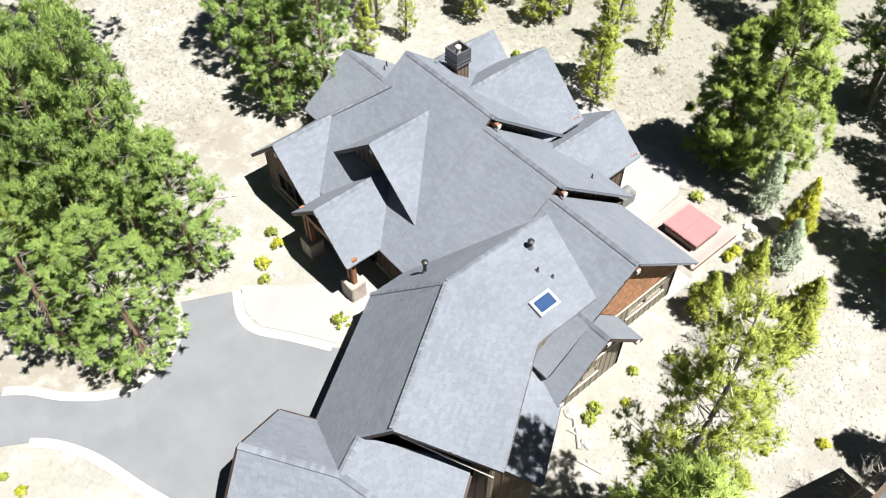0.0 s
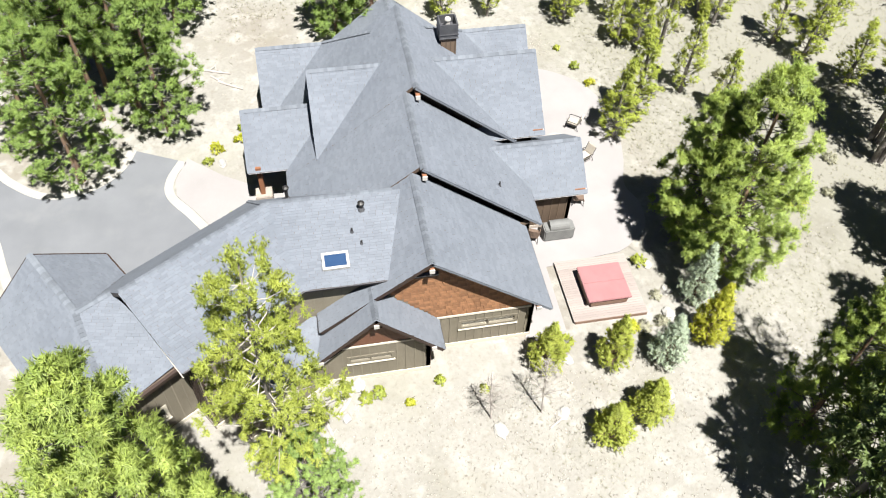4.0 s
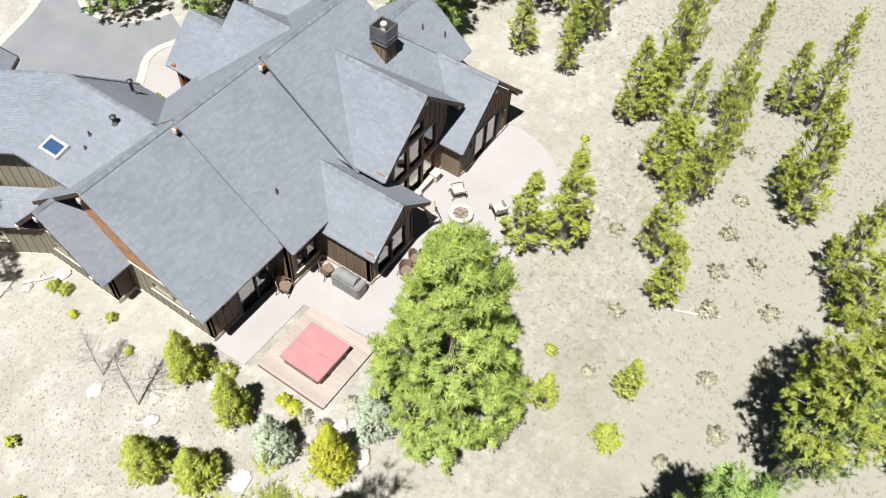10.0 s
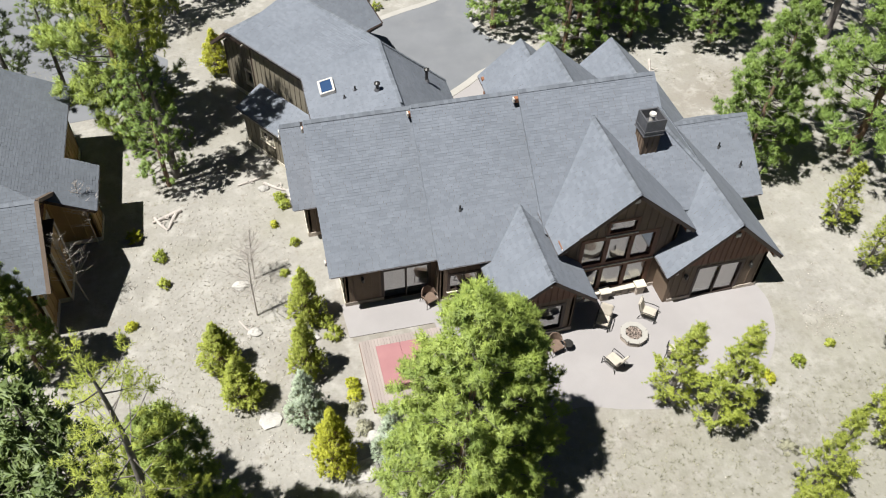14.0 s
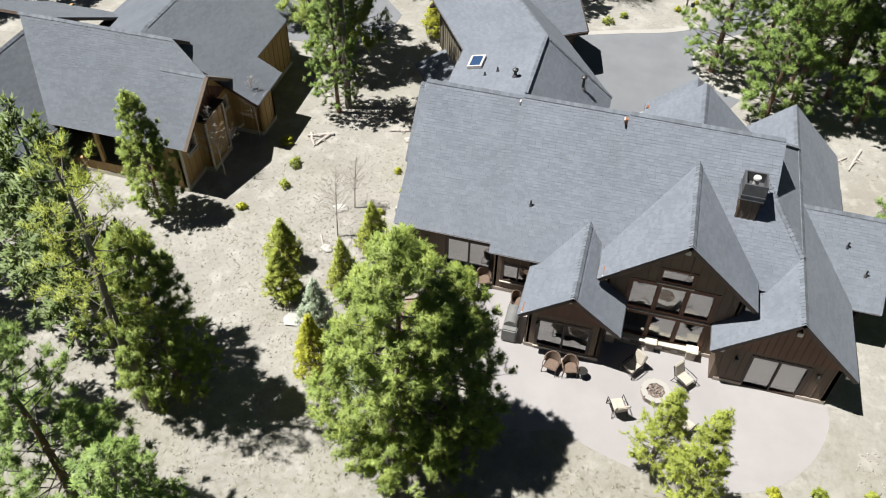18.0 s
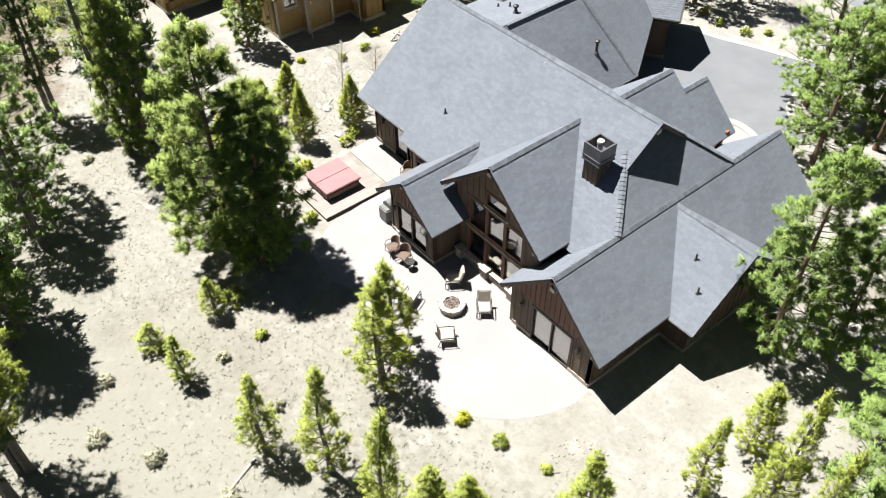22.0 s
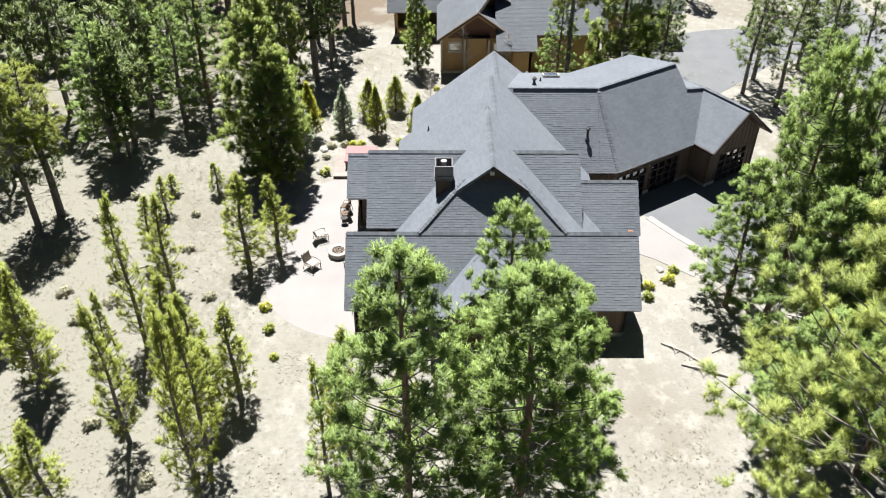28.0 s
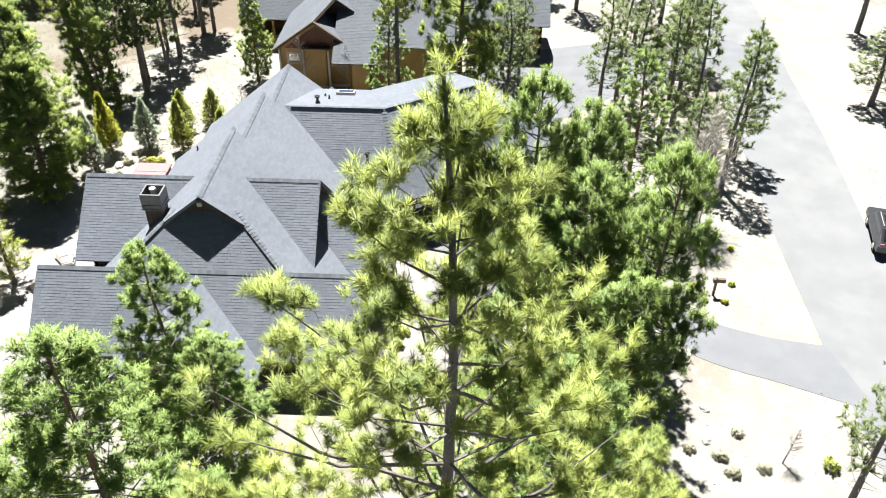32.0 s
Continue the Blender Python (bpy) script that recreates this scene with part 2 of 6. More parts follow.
STRAW = needle_material("dry_grass_blade", (0.125, 0.122, 0.082), (0.31, 0.295, 0.22), 0.2)
REDCOVER = material("tub_cover_vinyl", (0.245, 0.112, 0.118), (0.295, 0.142, 0.146), 0.6, 1.5, 30, 0.1)
DECKWOOD = material("deck_plank", (0.225, 0.19, 0.175), (0.30, 0.255, 0.238), 0.75, 1.2, 25, 0.3, per="object", amount=0.1)
TUBSIDE = material("tub_side_panel", (0.12, 0.07, 0.05), (0.18, 0.11, 0.08), 0.6, 2, 20, 0.2)
BLACKMETAL = material("black_metal", (0.02, 0.02, 0.02), (0.045, 0.042, 0.04), 0.45, 4, 40, 0.1, metal=0.4)
WICKER = material("brown_wicker", (0.085, 0.055, 0.04), (0.16, 0.11, 0.082), 0.75, 8, 90, 0.5)
CUSHION = material("beige_cushion", (0.33, 0.295, 0.25), (0.42, 0.38, 0.325), 0.9, 3, 60, 0.2)
GRILLCOVER = material("grey_grill_cover", (0.10, 0.10, 0.10), (0.17, 0.17, 0.165), 0.7, 2, 20, 0.3)
ROCK = material("grey_boulder", (0.26, 0.25, 0.24), (0.45, 0.43, 0.40), 0.9, 1.5, 12, 0.7)
CARPAINT = material("charcoal_car_paint", (0.06, 0.063, 0.07), (0.075, 0.078, 0.085), 0.25, 2, 20, 0, metal=0.5)
RUBBER = material("tyre_rubber", (0.015, 0.015, 0.015), (0.03, 0.03, 0.03), 0.85, 5, 40, 0.2)
CARGLASS = material("dark_car_glass", (0.012, 0.014, 0.017), (0.02, 0.022, 0.026), 0.05, 5, 40, 0)

SKYGLASS = material("blue_skylight_glass", (0.02, 0.045, 0.10), (0.03, 0.06, 0.13), 0.05, 2, 20, 0)

# ---- building blocks ----
WM = {}


def thing(name, at, label="", category="", group="", kind="", turn=0.0):
    ob = new(name)
    ob.matrix_basis = pose(at[0], at[1], at[2], 0, 0, turn)
    WM[ob] = ob.matrix_basis.copy()
    return tagged(ob, label, category, group, kind)


def mesh_of(name, verts, faces, mat, smooth=False):
    me = bpy.data.meshes.new(name)
    me.from_pydata([tuple(v) for v in verts], [], [tuple(f) for f in faces])
    me.update()
    if mat:
        me.materials.append(mat)
    if smooth:
        me.polygons.foreach_set("use_smooth", [True] * len(me.polygons))
    return me


def tri_mesh(name, verts, tris, mat, normals=None):
    """A mesh from numpy arrays of corners and triangles, with its own shading normals where they are given."""
    me = bpy.data.meshes.new(name)
    me.vertices.add(len(verts))
    me.vertices.foreach_set("co", np.asarray(verts, np.float32).ravel())
    n = len(tris)
    me.loops.add(3 * n)
    me.loops.foreach_set("vertex_index", np.asarray(tris, np.int32).ravel())
    me.polygons.add(n)
    me.polygons.foreach_set("loop_start", np.arange(0, 3 * n, 3, dtype=np.int32))
    me.update(calc_edges=True)
    if normals is not None:
        me.polygons.foreach_set("use_smooth", [True] * n)
        me.normals_split_custom_set_from_vertices(np.asarray(normals, np.float32).tolist())
    me.materials.append(mat)
    return me


def place(name, me, parent=None, local=False):
    """Links a mesh under its thing. Its corners are in the world, or, with local, round its thing's origin."""
    ob = new(name, me)
    if parent:
        ob.parent = parent
        if not local:
            ob.matrix_parent_inverse = WM.get(parent, Matrix()).inverted()
    return ob


def part(name, bm, mat, parent, label="", local=False, smooth=False):
    me = bpy.data.meshes.new(name)
    bm.to_mesh(me)
    bm.free()
    me.materials.append(mat)
    if smooth:
        me.polygons.foreach_set("use_smooth", [True] * len(me.polygons))
    return tagged(place(name, me, parent, local), label)


def add_box(bm, lo, hi, m=None, bevel=0.0):
    vs = [bm.verts.new((x, y, z)) for z in (lo[2], hi[2]) for y in (lo[1], hi[1]) for x in (lo[0], hi[0])]
    fs = [bm.faces.new([vs[i] for i in f]) for f in ((0, 2, 3, 1), (4, 5, 7, 6), (0, 1, 5, 4), (2, 6, 7, 3), (0, 4, 6, 2), (1, 3, 7, 5))]
    if bevel:
        es = list({e for f in fs for e in f.edges})
        made = bmesh.ops.bevel(bm, geom=es, offset=bevel, segments=2, affect="EDGES", clamp_overlap=True)
        vs = list({v for f in made["faces"] for v in f.verts} | {v for v in vs if v.is_valid})
    if m is not None:
        bmesh.ops.transform(bm, matrix=m, verts=[v for v in vs if v.is_valid])
    return vs


def box(lo, hi, m=None, bevel=0.0):
    bm = bmesh.new()
    add_box(bm, lo, hi, m, bevel)
    return bm


def add_tube(bm, points, radii, sides=8):
    """A tapered tube through points."""
    rings = []
    for i, p in enumerate(points):
        p = Vector(p)
        q = Vector(points[min(i + 1, len(points) - 1)]) - Vector(points[max(i - 1, 0)])
        a = q.orthogonal().normalized()
        b = q.normalized().cross(a)
        rings.append([bm.verts.new(p + (a * math.cos(k * 2 * math.pi / sides) + b * math.sin(k * 2 * math.pi / sides)) * radii[i]) for k in range(sides)])
    # rings keep one orientation
    for r0, r1 in zip(rings, rings[1:]):
        for k in range(sides):
            bm.faces.new((r0[k], r0[(k + 1) % sides], r1[(k + 1) % sides], r1[k]))
    bm.faces.new(rings[0][::-1])
    bm.faces.new(rings[-1])


def tube(points, radii, sides=8):
    bm = bmesh.new()
    add_tube(bm, points, radii, sides)
    return bm


UNIT = bpy.data.meshes.new("unit_piece")
_bm = box((-0.5, -0.5, -0.5), (0.5, 0.5, 0.5))
_bm.to_mesh(UNIT)
_bm.free()
PIECE = {}


def piece(name, mat, parent, m, local=False):
    """One small piece of a wall, floor or roof: a unit block stretched by m, sharing its mesh with its like."""
    if mat not in PIECE:
        PIECE[mat] = UNIT.copy()
        PIECE[mat].materials.append(mat)
    ob = new(name, PIECE[mat])
    ob.parent = parent
    if not local:
        ob.matrix_parent_inverse = WM.get(parent, Matrix()).inverted()
    ob.matrix_basis = m
    return ob


def spread_block(c, size, yaw=0.0, rx=0.0, ry=0.0):
    return pose(c[0], c[1], c[2], rx, ry, yaw) @ Matrix.Diagonal((size[0], size[1], size[2], 1))

# ---- the house ----
house = thing("house", (-21.0, 24.0, 0.0), "sprawling timber house with grey shingled gable roofs on pale ground", "house")
shingle_rng = np.random.default_rng(7)


def lay_shingles(slab, o, along, down, up, slant, span, joints=0.145, start=0.0):
    """Rows of overlapping shingle tabs from the eave up; span gives each row's reach along the roof."""
    verts, quads = [], []
    tabs = 0.32
    k = 0
    for r in range(int((slant - start) / joints) + 1):
        s1 = slant + 0.03 - r * joints
        s0 = max(s1 - joints * 1.25, start)
        if s1 - s0 < 0.02:
            continue
        lo0, hi0 = span(min(max(s0, start + 0.01), slant - 0.01))
        lo1, hi1 = span(min(max(s1, start + 0.01), slant - 0.01))
        lo, hi = min(lo0, lo1), max(hi0, hi1)
        if hi - lo < 0.05:
            continue
        edges = np.arange(lo - tabs * shingle_rng.random(), hi + tabs, tabs)
        edges = np.clip(edges + shingle_rng.normal(0, 0.02, len(edges)), lo, hi)
        for u0, u1 in zip(edges[:-1], edges[1:]):
            a0, a1 = min(max(u0, lo0), hi0), min(max(u1, lo0), hi0)
            b0, b1 = min(max(u0, lo1), hi1), min(max(u1, lo1), hi1)
            if max(a1 - a0, b1 - b0) < 0.04:
                continue
            lift = 0.011 + 0.009 * shingle_rng.random()
            hang = 0.02 * (shingle_rng.random() - 0.5)
            c = [(a0 + 0.004, s0, 0.004), (a1 - 0.004, s0, 0.004), (b1 - 0.004, s1 + hang, lift), (b0 + 0.004, s1 + hang, lift), (b1 - 0.004, s1 + hang, 0.0), (b0 + 0.004, s1 + hang, 0.0)]
            verts += [o + along * q[0] + down * q[1] + up * q[2] for q in c]
            quads += [(k, k + 1, k + 2, k + 3), (k + 3, k + 2, k + 4, k + 5)]
            k += 6
    if verts:
        tagged(place("shingles", mesh_of("shingles", verts, quads, SHINGLE), slab), kind="stuff")


def facet(owner, points, name="roof_slope", thick=0.2):
    """A flat piece of roof with any outward-bowed outline, its corners in space."""
    pts = [Vector(p) for p in points]
    up = (pts[1] - pts[0]).cross(pts[2] - pts[0]).normalized()
    if up.z < 0:
        pts, up = pts[::-1], -up
    down = Vector((up.x, up.y, 0)).normalized()
    down = (down - up * down.dot(up)).normalized()
    along = up.cross(down)
    o = pts[0]
    flat = [((p - o).dot(along), (p - o).dot(down)) for p in pts]
    n = len(pts)
    low = [p - up * thick for p in pts]
    faces = [tuple(range(n)), tuple(range(2 * n - 1, n - 1, -1))] + [(i, i + n, (i + 1) % n + n, (i + 1) % n) for i in range(n)]
    slab = place(name, mesh_of(name, pts + low, faces, SOFFIT), owner)
    WM[slab] = Matrix()

    def span(s):
        hits = []
        for (u0, s0), (u1, s1) in zip(flat, flat[1:] + flat[:1]):
            if (s0 - s) * (s1 - s) < 0:
                hits.append(u0 + (u1 - u0) * (s - s0) / (s1 - s0))
        return (min(hits), max(hits)) if len(hits) > 1 else (0.0, 0.0)

    lay_shingles(slab, o, along, down, up, max(q[1] for q in flat), span, start=min(q[1] for q in flat))
    return slab


def line_caps(owner, a, b, rise=0.35):
    """Cap shingles along a hip that slopes from a up to b."""
    a, b = Vector(a), Vector(b)
    along = (b - a).normalized()
    side = Vector((along.y, -along.x, 0)).normalized()
    lift = side.cross(along).normalized()
    if lift.z < 0:
        lift = -lift
    length = (b - a).length
    n = max(2, int(length / 0.2))
    verts, faces = [], []
    for i in range(n):
        s0, s1 = length * i / n, min(length * (i + 1.25) / n, length)
        k = len(verts)
        for s, h in ((s0, 0.085), (s1, 0.05), (s0, 0.04)):
            c = a + along * s + lift * h
            verts += [c + side * 0.15 - lift * 0.15 * rise, c, c - side * 0.15 - lift * 0.15 * rise]
        faces += [(k, k + 1, k + 4, k + 3), (k + 1, k + 2, k + 5, k + 4), (k + 6, k + 7, k + 1, k), (k + 7, k + 8, k + 2, k + 1)]
    tagged(place("hip_cap", mesh_of("hip_cap", verts, faces, RIDGE_CAP), owner), kind="stuff")



def slope(owner, a, b, way, run, rise, z, thick=0.16, name="roof_slope", eave=True, rakes=(True, True), joints=0.145, rake_mat=None):
    """One side of a roof. a, b: the ridge's ends in plan; way: downhill in plan; run: its width in plan; rise: metres down per metre;
    z: the ridge's height, or one for each end. Underlay slab, overlapping shingles, and fascia boards along eave and rakes."""
    a, b, way = Vector((*a, 0)), Vector((*b, 0)), Vector((*way, 0)).normalized()
    along = (b - a)
    length = along.length
    along = along.normalized()
    z0 = z
    down = (way - Vector((0, 0, rise))).normalized()
    slant = run * math.sqrt(1 + rise * rise)
    up = along.cross(down)
    if up.z < 0:
        up = -up
    o = a + Vector((0, 0, z0))
    p = [o, o + along * length, o + along * length + down * slant, o + down * slant]
    low = [q - up * thick for q in p]
    slab = place(name, mesh_of(name, p + low, [(0, 1, 2, 3), (7, 6, 5, 4), (0, 4, 5, 1), (1, 5, 6, 2), (2, 6, 7, 3), (3, 7, 4, 0)], SOFFIT), owner)
    WM[slab] = Matrix()
    reach = (-0.07 if rakes[0] else 0.0, length + (0.07 if rakes[1] else 0.0))
    lay_shingles(slab, o, along, down, up, slant, lambda q: reach, joints)
    w = 0.05
    if eave:
        e0, e1 = p[3], p[2]
        f = [e0 + down * 0.003, e1 + down * 0.003]
        q = [f[0], f[1], f[1] + down * w, f[0] + down * w]
        q2 = [v - up * (thick + 0.03) for v in q]
        place("fascia", mesh_of("fascia", q + q2, [(0, 1, 2, 3), (7, 6, 5, 4), (0, 4, 5, 1), (1, 5, 6, 2), (2, 6, 7, 3), (3, 7, 4, 0)], TRIM), slab)
        drip = [v + up * 0.004 + down * 0.05 for v in (f[0], f[1])]
        drip += [v + down * 0.02 for v in drip[::-1]]
        d2 = [v - up * 0.07 for v in drip]
        place("drip_edge", mesh_of("drip_edge", drip + d2, [(0, 1, 2, 3), (7, 6, 5, 4), (0, 4, 5, 1), (1, 5, 6, 2), (2, 6, 7, 3), (3, 7, 4, 0)], FLASHING), slab)
    for yes, start, sign in ((rakes[0], o, -1), (rakes[1], o + along * length, 1)):
        if yes:
            f = [start + along * sign * 0.003, start + along * sign * 0.003 + down * slant]
            q = [f[0], f[1], f[1] + along * sign * w, f[0] + along * sign * w]
            q2 = [v - up * (thick + 0.03) for v in q]
            place("rake_board", mesh_of("rake_board", q + q2, [(0, 1, 2, 3), (7, 6, 5, 4), (0, 4, 5, 1), (1, 5, 6, 2), (2, 6, 7, 3), (3, 7, 4, 0)], rake_mat or TRIM), slab)
    return slab




def caps(owner, a, b, z, rise0, rise1):
    a, b = Vector((*a, z)), Vector((*b, z))
    along = (b - a).normalized()
    side = Vector((along.y, -along.x, 0))
    length = (b - a).length
    n = max(2, int(length / 0.2))
    verts, faces = [], []
    for i in range(n):
        s0, s1 = length * i / n, min(length * (i + 1.25) / n, length)
        k = len(verts)
        for s, h in ((s0, 0.04), (s1, 0.064), (s1, 0.035)):
            c = a + along * s + Vector((0, 0, h))
            verts += [c + side * 0.15 - Vector((0, 0, 0.15 * rise0)), c, c - side * 0.15 - Vector((0, 0, 0.15 * rise1))]
        faces += [(k, k + 1, k + 4, k + 3), (k + 1, k + 2, k + 5, k + 4), (k + 3, k + 4, k + 7, k + 6), (k + 4, k + 5, k + 8, k + 7)]
    tagged(place("ridge_cap", mesh_of("ridge_cap", verts, faces, RIDGE_CAP), owner), kind="stuff")


def gable_roof(owner, a, b, z, run0, rise0, run1=None, rise1=None, ends=(True, True)):
    """Both sides of a roof along the ridge a to b; the first side lies to the right of the way from a to b."""
    run1, rise1 = run1 or run0, rise1 or rise0
    along = (Vector(b) - Vector(a)).normalized()
    right = (along.y, -along.x)
    slope(owner, a, b, right, run0, rise0, z, rakes=ends)
    slope(owner, a, b, (-right[0], -right[1]), run1, rise1, z, rakes=ends)
    caps(owner, a, b, z, rise0, rise1)


def beam_end(owner, at, out, size=0.2, length=0.55):
    """A timber beam end under a gable, with its pale metal cap."""
    ang = math.degrees(math.atan2(out[1], out[0]))
    b = piece("beam", TIMBER, owner, spread_block((at[0] - out[0] * length / 2, at[1] - out[1] * length / 2, at[2]), (length, size, size * 1.2), ang))
    piece("beam_cap", CAPMETAL, owner, spread_block((at[0] + out[0] * 0.03, at[1] + out[1] * 0.03, at[2]), (0.06, size + 0.03, size * 1.1), ang))


def wall(owner, p0, p1, base, top, openings=(), thick=0.2, mat=None, batten=0.42, name="wall", foundation=0.28):
    """A standing wall from p0 to p1 in plan, its outside to the right. top: a height or corners (u, z) of its upper edge; openings: (u0, u1, z0, z1)."""
    mat = mat or SIDING
    p0, p1 = Vector((*p0, 0)), Vector((*p1, 0))
    along = (p1 - p0)
    length = along.length
    along = along.normalized()
    out = Vector((along.y, -along.x, 0))
    if not isinstance(top, (list, tuple)):
        top = [(0, top), (length, top)]

    def edge(u):
        for (u0, z0), (u1, z1) in zip(top, top[1:]):
            if u0 <= u <= u1 and u1 > u0:
                return z0 + (z1 - z0) * (u - u0) / (u1 - u0)
        return top[-1][1]

    cuts = sorted({0.0, length, *(min(max(u, 0), length) for u, _ in top), *(u for o in openings for u in o[:2])})
    verts, faces = [], []

    def slabpiece(u0, u1, za0, za1, zb0, zb1):
        k = len(verts)
        for u, zs in ((u0, (za0, zb0)), (u1, (za1, zb1))):
            for zz in zs:
                c = p0 + along * u + Vector((0, 0, zz))
                verts.extend((c, c - out * thick))
        faces.extend([(k + i for i in f) for f in ((0, 4, 6, 2), (1, 3, 7, 5), (0, 1, 5, 4), (2, 6, 7, 3), (0, 2, 3, 1), (4, 5, 7, 6))])

    levels = sorted({base, *(min(z, 90) for o in openings for z in o[2:4])})
    for u0, u1 in zip(cuts, cuts[1:]):
        if u1 - u0 < 1e-4:
            continue
        roof = min(edge(u0 + 1e-5), edge(u1 - 1e-5))
        zs = [z for z in levels if z < roof - 0.05]
        for i, z in enumerate(zs):
            if any(o[0] <= u0 + 1e-4 and o[1] >= u1 - 1e-4 and o[2] <= z + 1e-4 and o[3] > z + 1e-4 for o in openings):
                continue
            if i + 1 < len(zs):
                slabpiece(u0, u1, z, z, zs[i + 1], zs[i + 1])
            else:
                slabpiece(u0, u1, z, z, edge(u0 + 1e-5), edge(u1 - 1e-5))
    bm = bmesh.new()
    bv = [bm.verts.new(v) for v in verts]
    for f in faces:
        bm.faces.new([bv[i] for i in f])
    bmesh.ops.remove_doubles(bm, verts=bm.verts, dist=0.001)
    w = part(name, bm, mat, owner)
    WM[w] = Matrix()
    yaw = math.degrees(math.atan2(along.y, along.x))
    if batten:
        u = 0.06
        while u < length:
            gaps = sorted((o[2], o[3]) for o in openings if o[0] - 0.1 < u < o[1] + 0.1)
            z = base + foundation
            for g0, g1 in gaps + [(edge(u) - 0.02, 99)]:
                if g0 - z > 0.15:
                    c = p0 + along * u + out * 0.014
                    piece("batten", mat, w, spread_block((c.x, c.y, (z + g0) / 2), (0.055, 0.028, g0 - z), yaw))
                z = max(z, g1 + 0.06)
            u += batten
    if foundation:
        z_cut = [o for o in openings if o[2] < base + foundation]
        us = sorted({0.0, length, *(u for o in z_cut for u in o[:2])})
        for u0, u1 in zip(us, us[1:]):
            if not any(o[0] <= u0 + 1e-4 and o[1] >= u1 - 1e-4 for o in z_cut):
                c = p0 + along * (u0 + u1) / 2 + out * 0.02
                piece("foundation", TRIM_PALE if mat in (SUNLIT_SIDING, SIDING_TAN) else STONE, w, spread_block((c.x, c.y, base + foundation / 2 - 0.05), (u1 - u0, 0.05, foundation + 0.1), yaw))
    return w


def window(owner, p0, p1, opening, panes=(1, 1), name="window", frame_mat=None, blind=0.0, bar=0.07, sill=True, recess=0.08):
    """A framed window in a wall from p0 to p1 (outside to the right): frame, bars, panes, sill and a lowered blind."""
    frame_mat = frame_mat or TRIM
    p0, p1 = Vector((*p0, 0)), Vector((*p1, 0))
    along = (p1 - p0).normalized()
    out = Vector((along.y, -along.x, 0))
    yaw = math.degrees(math.atan2(along.y, along.x))
    u0, u1, z0, z1 = opening
    m = Matrix.Translation(p0) @ pose(0, 0, 0, 0, 0, yaw)
    nx, nz = panes
    ring = []
    for d in (-0.03, recess + 0.04):
        for k in (0.0, bar / 2 + 0.015):
            ring += [(u0 + k, d, z0 + k), (u1 - k, d, z0 + k), (u1 - k, d, z1 - k), (u0 + k, d, z1 - k)]
    faces = []
    for i in range(4):
        q = (i + 1) % 4
        faces += [(i, q, 4 + q, 4 + i), (8 + q, 8 + i, 12 + i, 12 + q), (4 + i, 4 + q, 12 + q, 12 + i), (q, i, 8 + i, 8 + q)]
    win = place(name, mesh_of(name, [m @ Vector(v) for v in ring], faces, frame_mat), owner)
    WM[win] = Matrix()
    for i in range(1, nx):
        u = u0 + (u1 - u0) * i / nx
        part("mullion", box((u - bar / 2, -0.026, z0 + bar / 2), (u + bar / 2, recess + 0.03, z1 - bar / 2), m), frame_mat, win)
    for j in range(1, nz):
        z = z0 + (z1 - z0) * j / nz
        part("transom", box((u0 + bar / 2, -0.022, z - bar / 2), (u1 - bar / 2, recess + 0.026, z + bar / 2), m), frame_mat, win)
    c = 0.09
    for lo, hi in (((u0 - c, -0.03, z0 - c), (u0, 0.0, z1 + c)), ((u1, -0.03, z0 - c), (u1 + c, 0.0, z1 + c)), ((u0, -0.03, z1), (u1, 0.0, z1 + c)), ((u0, -0.03, z0 - c), (u1, 0.0, z0))):
        part("casing", box(lo, hi, m), frame_mat, win)
    for i in range(nx):
        for j in range(nz):
            a0, a1 = u0 + (u1 - u0) * i / nx, u0 + (u1 - u0) * (i + 1) / nx
            b0, b1 = z0 + (z1 - z0) * j / nz, z0 + (z1 - z0) * (j + 1) / nz
            pane = part("pane", box((a0 + 0.02, recess, b0 + 0.02), (a1 - 0.02, recess + 0.012, b1 - 0.02), m), GLASS, win)
            pane.visible_shadow = False
    if blind:
        part("blind", box((u0 + 0.05, recess + 0.13, z1 - (z1 - z0) * blind), (u1 - 0.05, recess + 0.15, z1 - 0.02), m), BLIND, win)
    if sill:
        part("sill", box((u0 - 0.12, -0.09, z0 - 0.14), (u1 + 0.12, 0.0, z0 - 0.09), m), TRIM_PALE, win)
    return win


# roofs: main ridge in three steps, the lower ones shifted south down the shared south side
S = 0.795
TOP = 8.53
RIDGES = ((-28.1, -21.2, 25.6, TOP, 31.0), (-21.4, -16.08, 25.09, 8.12, 31.2), (-16.3, -11.07, 24.6, 7.68, 30.4))
SOUTH_EAVE = 18.75
for x0, x1, y, z, eave in RIDGES:
    slope(house, (x0, y), (x1, y), (0, 1), eave - y, S, z, thick=0.1, rake_mat=RIDGE_CAP)
    caps(house, (x0, y), (x1, y), z, S, S)
slope(house, (-28.1, 25.6), (-21.4, 25.6), (0, -1), 25.6 - SOUTH_EAVE, S, TOP, rakes=(True, False))
slope(house, (-21.4, 25.09), (-16.3, 25.09), (0, -1), 25.09 - SOUTH_EAVE, S, 8.12, rakes=(False, False))
slope(house, (-16.3, 24.6), (-11.07, 24.6), (0, -1), 5.0, S, 7.68, rakes=(False, True))
